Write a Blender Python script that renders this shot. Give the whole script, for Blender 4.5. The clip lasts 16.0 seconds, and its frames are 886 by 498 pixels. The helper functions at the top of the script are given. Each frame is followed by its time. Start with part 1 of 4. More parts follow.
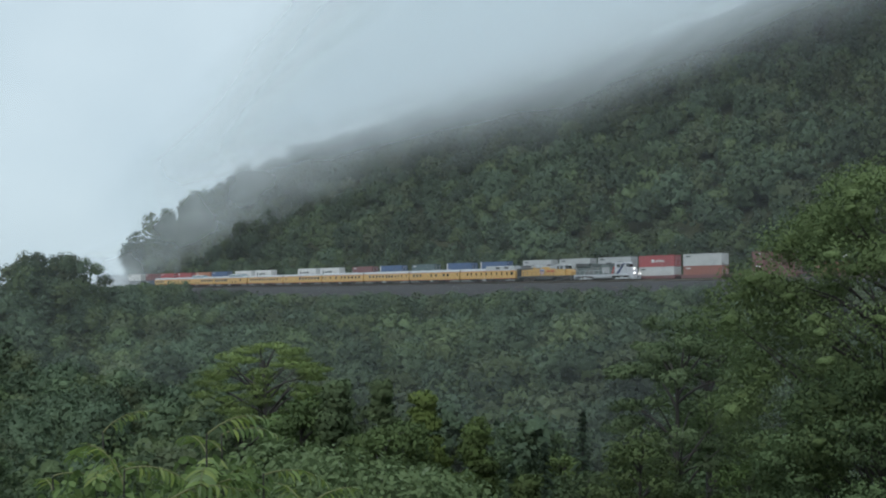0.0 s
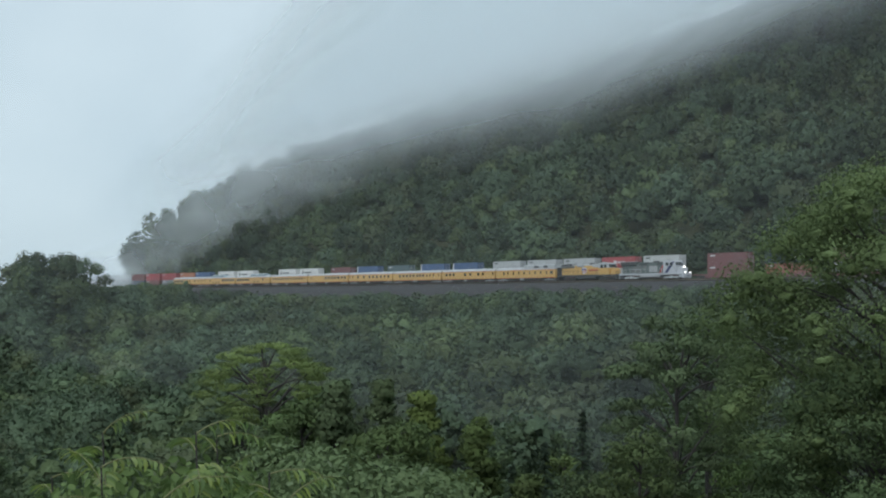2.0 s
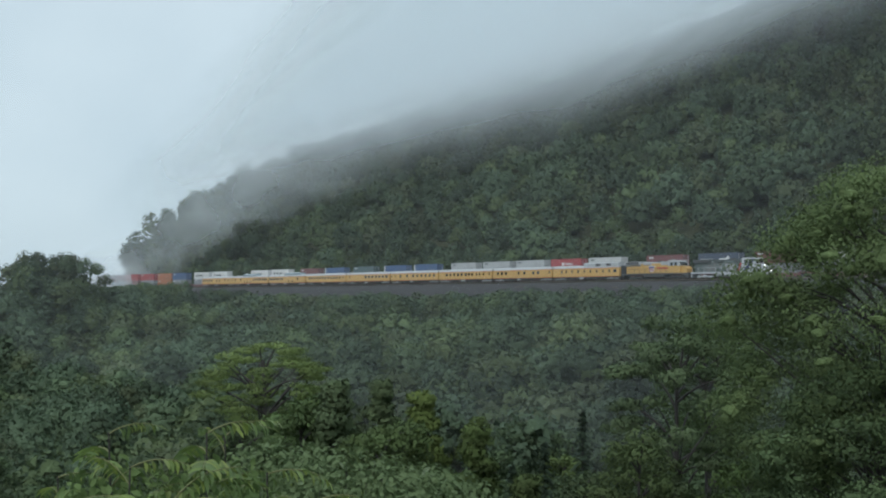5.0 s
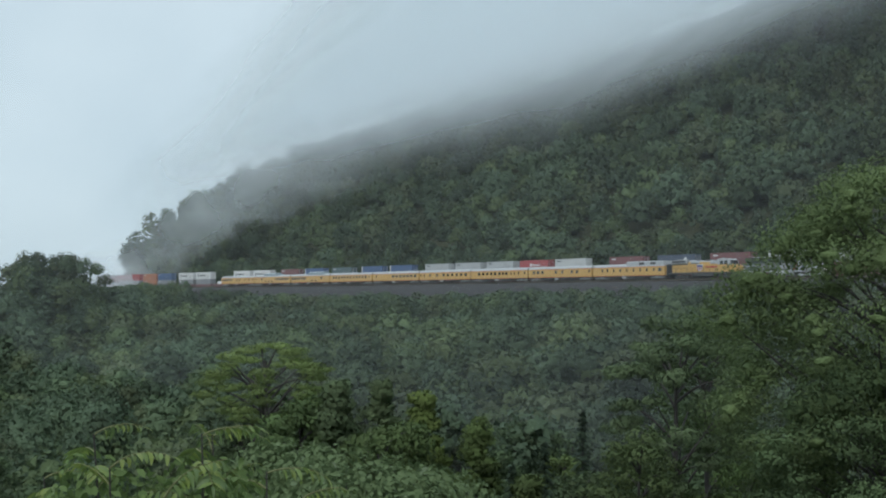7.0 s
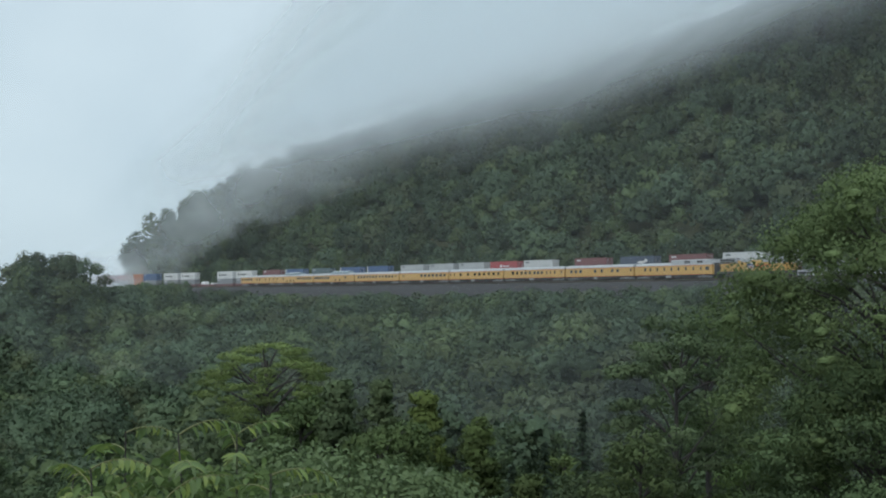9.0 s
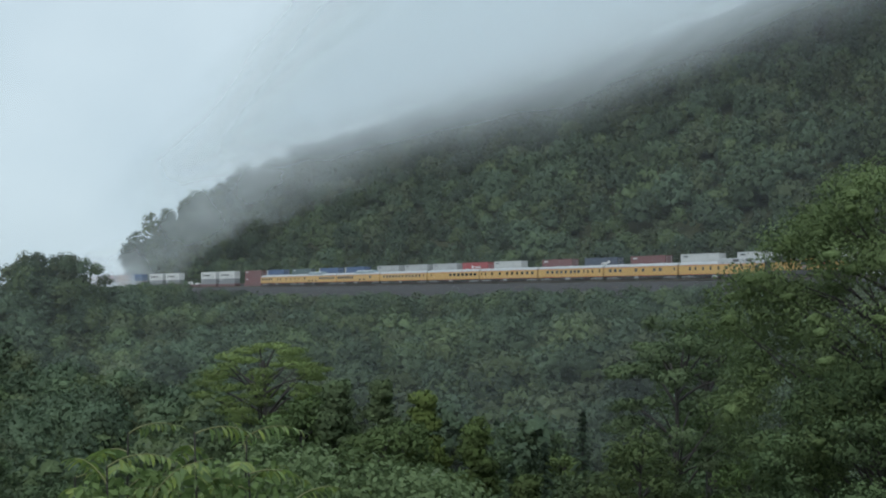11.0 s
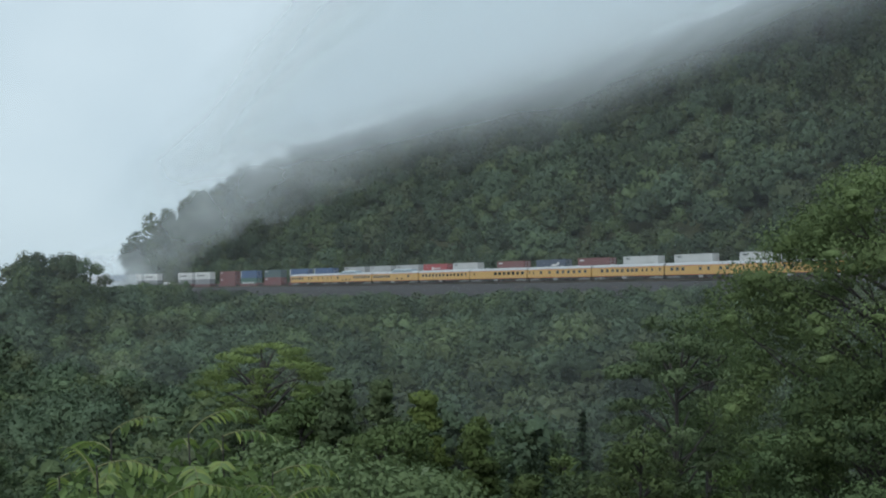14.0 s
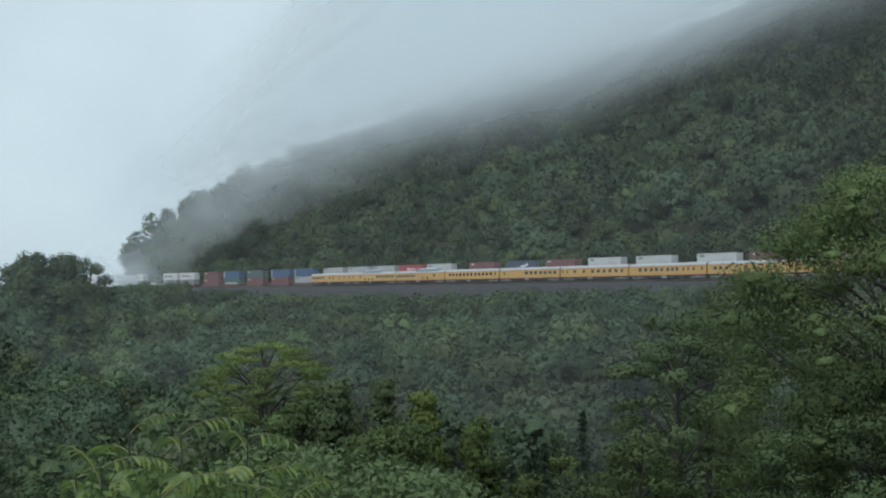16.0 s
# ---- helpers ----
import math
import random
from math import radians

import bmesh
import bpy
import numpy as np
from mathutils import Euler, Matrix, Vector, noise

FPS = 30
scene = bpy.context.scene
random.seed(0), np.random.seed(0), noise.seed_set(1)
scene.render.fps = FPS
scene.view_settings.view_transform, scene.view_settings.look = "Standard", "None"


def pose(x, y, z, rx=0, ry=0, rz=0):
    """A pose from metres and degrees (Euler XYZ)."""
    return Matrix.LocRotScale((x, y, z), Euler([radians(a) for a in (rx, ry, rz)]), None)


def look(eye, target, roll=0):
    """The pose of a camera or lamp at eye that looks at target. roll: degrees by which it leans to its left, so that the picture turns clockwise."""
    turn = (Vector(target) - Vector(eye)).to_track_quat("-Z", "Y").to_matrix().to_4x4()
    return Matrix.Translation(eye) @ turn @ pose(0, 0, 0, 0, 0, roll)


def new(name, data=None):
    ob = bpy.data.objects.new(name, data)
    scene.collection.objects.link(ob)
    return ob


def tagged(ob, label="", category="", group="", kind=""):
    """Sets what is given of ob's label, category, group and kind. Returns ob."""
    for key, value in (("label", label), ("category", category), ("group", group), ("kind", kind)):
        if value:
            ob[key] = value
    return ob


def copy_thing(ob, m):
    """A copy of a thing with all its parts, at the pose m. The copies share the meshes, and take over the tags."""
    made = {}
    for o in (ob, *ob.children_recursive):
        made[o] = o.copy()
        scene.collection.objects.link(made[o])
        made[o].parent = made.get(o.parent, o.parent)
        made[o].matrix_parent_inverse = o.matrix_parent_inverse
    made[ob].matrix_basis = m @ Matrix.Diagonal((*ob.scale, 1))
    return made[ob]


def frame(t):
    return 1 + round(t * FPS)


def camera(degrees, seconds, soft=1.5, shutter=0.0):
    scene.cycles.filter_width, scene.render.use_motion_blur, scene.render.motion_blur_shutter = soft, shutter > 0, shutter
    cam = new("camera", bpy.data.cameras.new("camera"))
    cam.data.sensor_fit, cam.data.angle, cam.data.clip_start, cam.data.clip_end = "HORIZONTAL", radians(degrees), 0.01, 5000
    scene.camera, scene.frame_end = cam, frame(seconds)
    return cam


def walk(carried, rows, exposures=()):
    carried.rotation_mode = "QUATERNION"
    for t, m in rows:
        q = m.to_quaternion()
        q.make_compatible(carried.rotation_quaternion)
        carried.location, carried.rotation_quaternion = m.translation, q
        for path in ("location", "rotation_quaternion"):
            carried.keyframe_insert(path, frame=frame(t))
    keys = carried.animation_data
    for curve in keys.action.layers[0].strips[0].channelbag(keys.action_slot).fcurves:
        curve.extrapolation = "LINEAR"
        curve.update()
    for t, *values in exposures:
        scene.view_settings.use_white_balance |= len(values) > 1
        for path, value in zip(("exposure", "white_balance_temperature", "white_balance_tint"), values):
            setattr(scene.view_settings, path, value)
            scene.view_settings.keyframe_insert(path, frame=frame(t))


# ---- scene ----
# camera: stands still on a slope, looking slightly up across a wooded valley
EYE_Z = 20.0
cam = camera(40.0, 16.0, soft=2.0)
STAND = pose(0, 0, EYE_Z, 90 + 2.31, 0, 0)
walk(cam, [(0.0, STAND), (16.0, STAND)], exposures=[(0.0, 0.12), (16.0, 0.12)])

# ---- world and sun: thick overcast, low cloud on the hill ----
world = bpy.data.worlds.new("overcast")
scene.world = world
world.use_nodes = True
wn, wl = world.node_tree.nodes, world.node_tree.links
bg = wn["Background"]
sky = wn.new("ShaderNodeTexSky")
sky.sky_type, sky.sun_disc = "NISHITA", False
sky.sun_elevation, sky.sun_rotation = radians(49), radians(204)
sky_low = wn.new("ShaderNodeVectorMath")
sky_low.operation = "SCALE"
sky_low.inputs["Scale"].default_value = 0.07
wl.new(sky.outputs[0], sky_low.inputs[0])
wco = wn.new("ShaderNodeTexCoord")
wno = wn.new("ShaderNodeTexNoise")
wno.inputs["Scale"].default_value, wno.inputs["Detail"].default_value = 5.0, 4.0
wl.new(wco.outputs["Generated"], wno.inputs["Vector"])
wra = wn.new("ShaderNodeValToRGB")
wra.color_ramp.elements[0].position, wra.color_ramp.elements[1].position = 0.3, 0.72
wra.color_ramp.elements[0].color = (0.52, 0.655, 0.74, 1)
wra.color_ramp.elements[1].color = (0.65, 0.785, 0.86, 1)
wl.new(wno.outputs["Fac"], wra.inputs[0])
wmix = wn.new("ShaderNodeMix")
wmix.data_type = "RGBA"
wmix.inputs["Factor"].default_value = 0.9
wl.new(sky_low.outputs[0], wmix.inputs["A"])
wl.new(wra.outputs[0], wmix.inputs["B"])
wl.new(wmix.outputs["Result"], bg.inputs["Color"])
bg.inputs["Strength"].default_value = 1.0

sun = new("sun", bpy.data.lights.new("sun", "SUN"))
sun.data.energy, sun.data.angle, sun.data.color = 1.35, radians(50), (1.0, 0.97, 0.92)
sun.matrix_world = look((0, 0, 300), (70, 155, 105))


# ---- materials ----
def shader(name, colour, rough=0.6, metal=0.0, vary=0.25, scale=1.0, bump=0.0, island=0.0, per_object=0.0,
           tint=False, translucent=0.0, dirt=None, spec=0.5, relief=0.05):
    """A surface with grain at two scales; island and per_object vary it from piece to piece."""
    m = bpy.data.materials.new(name)
    m.use_nodes = True
    n, l = m.node_tree.nodes, m.node_tree.links
    b = n["Principled BSDF"]
    b.inputs["Roughness"].default_value, b.inputs["Metallic"].default_value = rough, metal
    b.inputs["Specular IOR Level"].default_value = spec
    co = n.new("ShaderNodeTexCoord")
    fine, broad = n.new("ShaderNodeTexNoise"), n.new("ShaderNodeTexNoise")
    fine.inputs["Scale"].default_value, fine.inputs["Detail"].default_value = 9.0 * scale, 5.0
    broad.inputs["Scale"].default_value, broad.inputs["Detail"].default_value = 0.7 * scale, 3.0
    for t in (fine, broad):
        l.new(co.outputs["Object"], t.inputs["Vector"])
    total = n.new("ShaderNodeMath")
    total.operation = "ADD"
    l.new(fine.outputs["Fac"], total.inputs[0])
    l.new(broad.outputs["Fac"], total.inputs[1])
    out = total.outputs[0]
    mean = 1.0
    for socket, amount in ((("Random Per Island"), island), ("Random", per_object)):
        if amount:
            src = n.new("ShaderNodeNewGeometry" if socket == "Random Per Island" else "ShaderNodeObjectInfo")
            mul = n.new("ShaderNodeMath")
            mul.operation = "MULTIPLY_ADD"
            mul.inputs[1].default_value = amount / max(vary, 0.01)
            l.new(src.outputs[socket], mul.inputs[0])
            l.new(out, mul.inputs[2])
            out = mul.outputs[0]
            mean += 0.5 * amount / max(vary, 0.01)
    gain = n.new("ShaderNodeMath")
    gain.operation = "MULTIPLY_ADD"
    gain.inputs[1].default_value, gain.inputs[2].default_value = vary, 1.0 - vary * mean
    l.new(out, gain.inputs[0])
    scaled = n.new("ShaderNodeVectorMath")
    scaled.operation = "SCALE"
    l.new(gain.outputs[0], scaled.inputs["Scale"])
    scaled.inputs[0].default_value = colour
    if tint:
        a = n.new("ShaderNodeAttribute")
        a.attribute_name = "tint"
        l.new(a.outputs["Color"], scaled.inputs[0])
    col = scaled.outputs[0]
    if dirt:
        mx = n.new("ShaderNodeMix")
        mx.data_type = "RGBA"
        ramp = n.new("ShaderNodeValToRGB")
        ramp.color_ramp.elements[0].position, ramp.color_ramp.elements[1].position = 0.48, 0.72
        l.new(broad.outputs["Fac"], ramp.inputs[0])
        l.new(ramp.outputs[0], mx.inputs["Factor"])
        l.new(col, mx.inputs["A"])
        mx.inputs["B"].default_value = (*dirt, 1)
        col = mx.outputs["Result"]
    l.new(col, b.inputs["Base Color"])
    if bump:
        bp = n.new("ShaderNodeBump")
        bp.inputs["Strength"].default_value, bp.inputs["Distance"].default_value = bump, relief
        l.new(fine.outputs["Fac"], bp.inputs["Height"])
        l.new(bp.outputs[0], b.inputs["Normal"])
    if translucent:
        tr = n.new("ShaderNodeBsdfTranslucent")
        l.new(col, tr.inputs["Color"])
        mx = n.new("ShaderNodeMixShader")
        mx.inputs[0].default_value = translucent
        l.new(b.outputs[0], mx.inputs[1])
        l.new(tr.outputs[0], mx.inputs[2])
        l.new(mx.outputs[0], n["Material Output"].inputs["Surface"])
    return m


def glowing(name, colour, strength):
    m = bpy.data.materials.new(name)
    m.use_nodes = True
    b = m.node_tree.nodes["Principled BSDF"]
    b.inputs["Emission Color"].default_value, b.inputs["Emission Strength"].default_value = (*colour, 1), strength
    return m


def mist_material(name, low, high, most, wisps, stretch, fade_u=0.0):
    """Thin cloud: scatters daylight, and lets the rest through. It thickens from low to high metres along the sheet's v."""
    m = bpy.data.materials.new(name)
    m.use_nodes = True
    n, l = m.node_tree.nodes, m.node_tree.links
    n.remove(n["Principled BSDF"])
    uv = n.new("ShaderNodeUVMap")
    sp = n.new("ShaderNodeSeparateXYZ")
    l.new(uv.outputs[0], sp.inputs[0])
    mp = n.new("ShaderNodeMapping")
    mp.inputs["Scale"].default_value = (1 / stretch, 90 / stretch, 1)
    l.new(uv.outputs[0], mp.inputs["Vector"])
    no = n.new("ShaderNodeTexNoise")
    no.inputs["Scale"].default_value, no.inputs["Detail"].default_value, no.inputs["Roughness"].default_value = 1.0, 5.0, 0.55
    no.inputs["Distortion"].default_value = 0.4
    l.new(mp.outputs[0], no.inputs["Vector"])
    def math(op, a, b, c=None):
        k = n.new("ShaderNodeMath")
        k.operation = op
        for i, v in enumerate((a, b, c)):
            if v is None:
                continue
            if isinstance(v, (int, float)):
                k.inputs[i].default_value = v
            else:
                l.new(v, k.inputs[i])
        return k.outputs[0]
    height = math("MULTIPLY_ADD", math("SUBTRACT", no.outputs["Fac"], 0.5), wisps * 2, sp.outputs["Y"])
    mr = n.new("ShaderNodeMapRange")
    mr.interpolation_type = "SMOOTHSTEP"
    mr.inputs["From Min"].default_value, mr.inputs["From Max"].default_value = low, high
    mr.inputs["To Min"].default_value, mr.inputs["To Max"].default_value = 0.0, most
    l.new(height, mr.inputs["Value"])
    alpha = mr.outputs[0]
    if fade_u:
        side = n.new("ShaderNodeMapRange")
        side.interpolation_type = "SMOOTHSTEP"
        side.inputs["From Min"].default_value, side.inputs["From Max"].default_value = 0.16 * fade_u, fade_u
        l.new(math("MULTIPLY_ADD", math("SUBTRACT", no.outputs["Fac"], 0.5), fade_u * 0.25, sp.outputs["X"]), side.inputs["Value"])
        alpha = math("MULTIPLY", alpha, side.outputs[0])
    di, tl, tp = n.new("ShaderNodeBsdfDiffuse"), n.new("ShaderNodeBsdfTranslucent"), n.new("ShaderNodeBsdfTransparent")
    di.inputs["Color"].default_value = tl.inputs["Color"].default_value = (0.87, 0.95, 1.0, 1)
    body, mix = n.new("ShaderNodeMixShader"), n.new("ShaderNodeMixShader")
    body.inputs[0].default_value = 0.55
    l.new(di.outputs[0], body.inputs[1])
    l.new(tl.outputs[0], body.inputs[2])
    l.new(alpha, mix.inputs[0])
    l.new(tp.outputs[0], mix.inputs[1])
    l.new(body.outputs[0], mix.inputs[2])
    l.new(mix.outputs[0], n["Material Output"].inputs["Surface"])
    return m


LEAF = shader("leaf_cover", (0.06, 0.1, 0.04), 0.65, vary=0.18, island=0.1, tint=True, translucent=0.3, spec=0.15)
CORE = shader("inner_leaf", (0.085, 0.125, 0.085), 0.7, vary=0.85, scale=0.16, bump=1.0, relief=0.6, tint=True, spec=0.1)
BARK = shader("bark", (0.05, 0.047, 0.044), 0.9, vary=0.5, scale=3, bump=0.6)
FLOOR = shader("forest_floor", (0.045, 0.05, 0.028), 0.95, vary=0.5, scale=0.5, bump=0.5, spec=0.1)
BALLAST = shader("ballast", (0.038, 0.037, 0.041), 0.9, vary=0.45, scale=1.2, bump=0.8, dirt=(0.026, 0.026, 0.027))
STEEL = shader("rail_steel", (0.16, 0.13, 0.11), 0.5, 0.6, vary=0.3)
TIE = shader("tie_timber", (0.09, 0.075, 0.065), 0.9, vary=0.4, per_object=0.3)
YELLOW = shader("armour_yellow", (0.58, 0.355, 0.115), 0.35, vary=0.12, scale=0.5, per_object=0.06)
ROOF = shader("roof_grey", (0.42, 0.44, 0.46), 0.4, vary=0.2, scale=0.6, dirt=(0.3, 0.31, 0.32))
SILVER = shader("silver_paint", (0.6, 0.62, 0.64), 0.35, 0.3, vary=0.2)
WHITE = shader("white_paint", (0.66, 0.67, 0.68), 0.45, vary=0.15, dirt=(0.5, 0.5, 0.49))
RED = shader("red_line", (0.45, 0.03, 0.03), 0.4, vary=0.15)
UNDER = shader("underframe", (0.07, 0.07, 0.072), 0.7, vary=0.4)
BOGIE = shader("bogie_grey", (0.36, 0.37, 0.38), 0.55, 0.2, vary=0.35, scale=2)
DARK = shader("dark_grey_paint", (0.07, 0.085, 0.085), 0.5, vary=0.3)
BLUE = shader("blue_mark", (0.03, 0.06, 0.25), 0.4, vary=0.2)
GLASS = shader("window_glass", (0.02, 0.022, 0.025), 0.06, vary=0.2, spec=0.7)
DOME = shader("dome_glass", (0.2, 0.26, 0.29), 0.08, vary=0.15, spec=0.8)
LAMP = glowing("headlight", (1.0, 0.97, 0.9), 5.0)
CAMO = shader("grey_green_paint", (0.12, 0.15, 0.145), 0.5, vary=0.5, scale=0.6, dirt=(0.24, 0.22, 0.22))


# ---- plan: the railway is an arc of a very wide circle across the picture ----
TURN, HEAD = 3.0132e-4, radians(53.134)
RADIUS = 1 / TURN
CENTRE = np.array([0.612 - math.sin(HEAD) / TURN, 367.0 - math.cos(HEAD) / TURN])
RAIL_Z = EYE_Z + 4.5


def on_track(s, offset=0.0):
    """Place and heading (radians) s metres along the railway, offset metres to its far side."""
    a = HEAD + TURN * s
    return CENTRE[0] + (RADIUS + offset) * math.sin(a), CENTRE[1] + (RADIUS + offset) * math.cos(a), a


def from_track(x, y):
    dx, dy = x - CENTRE[0], y - CENTRE[1]
    return (np.arctan2(dx, dy) - HEAD) / TURN, np.hypot(dx, dy) - RADIUS


def smooth(a, b, v):
    t = np.clip((v - a) / (b - a), 0, 1)
    return t * t * (3 - 2 * t)


def crest(s):
    """Height of the hill's crest over the rails."""
    return np.interp(s, [-420, -330, -306, -296, -265, -200, -100, 0, 100, 200, 400], [-25, -22, 12, 51, 62, 78, 99, 140, 175, 200, 230])


def ground(x, y):
    """Height of the land."""
    x, y = np.asarray(x, float), np.asarray(y, float)
    s, d = from_track(x, y)
    r = np.hypot(x, y)
    end = np.interp(d, [13, 20, 35, 70, 100], [-253, -263, -282, -297, -302])
    hill = np.minimum(0.65 * (d - 13), crest(s - end - 302) + 0.05 * (d - 13)) + RAIL_Z - 0.6
    hill -= 0.25 * np.clip(d - 330, 0, 500)
    valley = np.interp(d, [-190, -150, -120, -60, -32, -13, -4], [-15, -14, -11, -1, 7.5, 17.0, RAIL_Z - 0.6])
    land = np.where(d > 13, hill, np.where(d > -4, RAIL_Z - 0.6, valley))
    near = 18.3 - 0.36 * np.clip(r - 2.5, 0, 75) - 0.1 * np.clip(r - 77.5, 0, 2000)
    behind = np.clip(-y, 0, 300) * 0.25
    land = np.where(d < -13, np.maximum(land, near + behind), land)
    knoll = 27.0 * np.exp(-(((x + 129) / 27) ** 2 + ((y - 385) / 34) ** 2))
    shelf = smooth(-9, -20, d)
    land = land + np.where(d < -8, knoll * shelf, 0)
    return land


def mesh_of(name, verts, faces, material, tint=None, normals=None):
    """A mesh from arrays of corners and of faces with equal corner counts."""
    me = bpy.data.meshes.new(name)
    k = faces.shape[1]
    me.vertices.add(len(verts))
    me.vertices.foreach_set("co", np.ascontiguousarray(verts, dtype=np.float32).ravel())
    me.loops.add(faces.size)
    me.loops.foreach_set("vertex_index", np.ascontiguousarray(faces, dtype=np.int32).ravel())
    me.polygons.add(len(faces))
    me.polygons.foreach_set("loop_start", np.arange(0, faces.size, k, dtype=np.int32))
    me.update(calc_edges=True)
    me.validate()
    if tint is not None:
        at = me.attributes.new("tint", "FLOAT_COLOR", "POINT")
        at.data.foreach_set("color", np.ascontiguousarray(np.c_[tint, np.ones(len(tint))], dtype=np.float32).ravel())
    if normals is not None:
        me.polygons.foreach_set("use_smooth", np.ones(len(faces), dtype=bool))
        me.normals_split_custom_set_from_vertices(np.ascontiguousarray(normals, dtype=np.float32))
    me.materials.append(material)
    return me


def leaf_triangles(P, lobe, N, A, B, w, whole=None):
    """One blade a place, wound to face outwards, with normals that lean towards those of the clump it belongs to."""
    V = np.stack([P - A * w, P + A * w * 0.9 - B * w * 0.5, P + B * w * 0.9], 1)
    g = np.cross(V[:, 1] - V[:, 0], V[:, 2] - V[:, 0])
    back = (g * lobe).sum(1) < 0
    V[back] = V[back][:, [0, 2, 1]]
    own = np.where((N * lobe).sum(1)[:, None] < 0, -N, N)
    S = lobe * 0.5 + own * 0.2 + (0, 0, 0.1) + (0 if whole is None else 1.1 * whole)
    S /= np.linalg.norm(S, axis=1)[:, None]
    return V.reshape(-1, 3), np.arange(3 * len(P)).reshape(-1, 3), np.repeat(S, 3, 0)


def part(name, bm, material, parent, label=""):
    """One mesh object under a thing or a part."""
    me = bm
    if isinstance(bm, bmesh.types.BMesh):
        me = bpy.data.meshes.new(name)
        bm.to_mesh(me)
        bm.free()
        me.materials.append(material)
    ob = new(name, me)
    ob.parent = parent
    if label:
        tagged(ob, label)
    return ob


def box(bm, x0, x1, y0, y1, z0, z1, bevel=0.0):
    r = bmesh.ops.create_cube(bm, size=1.0)
    for v in r["verts"]:
        v.co = Vector(((x0 + x1) / 2 + v.co.x * (x1 - x0), (y0 + y1) / 2 + v.co.y * (y1 - y0), (z0 + z1) / 2 + v.co.z * (z1 - z0)))
    if bevel:
        edges = list({e for v in r["verts"] for e in v.link_edges})
        bmesh.ops.bevel(bm, geom=edges, offset=bevel, segments=1, affect="EDGES")
    return bm


def a_box(*args, **kw):
    return box(bmesh.new(), *args, **kw)


def prism(profile, x0, x1, axis="x"):
    """A solid with the given outline, drawn out along x (outline in y, z) or along y (outline in x, z)."""
    bm = bmesh.new()
    place = (lambda a, u, w: (a, u, w)) if axis == "x" else (lambda a, u, w: (u, a, w))
    one = [bm.verts.new(place(x0, u, w)) for u, w in profile]
    two = [bm.verts.new(place(x1, u, w)) for u, w in profile]
    k = len(profile)
    bm.faces.new(one[::-1])
    bm.faces.new(two)
    for i in range(k):
        bm.faces.new((one[i], one[(i + 1) % k], two[(i + 1) % k], two[i]))
    bmesh.ops.recalc_face_normals(bm, faces=bm.faces)
    return bm


def drum(bm, x, y, z, radius, width, sides=14):
    """A disc with its axle along y."""
    bmesh.ops.create_cone(bm, cap_ends=True, segments=sides, radius1=radius, radius2=radius, depth=width,
                          matrix=Matrix.Translation((x, y, z)) @ Matrix.Rotation(math.pi / 2, 4, "X"))
    return bm


def thing(name, label, category, m=None, group="", kind=""):
    ob = new(name)
    ob.empty_display_size = 0.2
    if m is not None:
        ob.matrix_basis = m
    return tagged(ob, label, category, group, kind)


# ---- land ----
gx = np.r_[-3200, -2000, -1200, -800, -560, np.arange(-420, 421, 7.0), 560, 800, 1200, 2000, 3200]
gy = np.r_[-2500, -1400, -700, -350, -180, np.arange(-98, 0, 14.0), np.arange(0, 40, 2.5), np.arange(40, 760, 7.0), 900, 1150, 1500, 2200, 3600]
GX, GY = np.meshgrid(gx, gy)
rng = np.random.default_rng(4)
lumps = rng.normal(0, 0.35, GX.shape) * ((np.abs(GX) < 400) & (GY > 20) & (GY < 760))
SD = from_track(GX, GY)[1]
GZ = ground(GX, GY) + np.where((SD > -16) & (SD < 16), 0, lumps)
GZ = np.where((SD > -14) & (SD < 14), np.minimum(GZ, RAIL_Z - 1.4 - np.clip(-SD - 4, 0, 20) * 0.55), GZ)
nx, ny = len(gx), len(gy)
idx = np.arange(nx * ny).reshape(ny, nx)
faces = np.stack([idx[:-1, :-1], idx[:-1, 1:], idx[1:, 1:], idx[1:, :-1]], -1).reshape(-1, 4)
land = new("ground", mesh_of("ground", np.c_[GX.ravel(), GY.ravel(), GZ.ravel()], faces, FLOOR))
tagged(land, "dark leaf-littered forest floor under dense summer woods", "ground", kind="structure")
for p in land.data.polygons:
    p.use_smooth = True


def ribbon(name, profile, s0, s1, step, material, rough=0.0, seed=1):
    """A strip along the railway with an outline given as (offset, height)."""
    ss = np.arange(s0, s1 + step, step)
    r = np.random.default_rng(seed)
    rows = []
    for s in ss:
        for o, h in profile:
            j = r.normal(0, rough, 2) if rough else (0, 0)
            x, y, _ = on_track(s, o + j[0])
            rows.append((x, y, h + j[1]))
    k = len(profile)
    ii = np.arange(len(ss) * k).reshape(len(ss), k)
    f = np.stack([ii[:-1, :-1], ii[:-1, 1:], ii[1:, 1:], ii[1:, :-1]], -1).reshape(-1, 4)
    return mesh_of(name, np.array(rows), f, material)


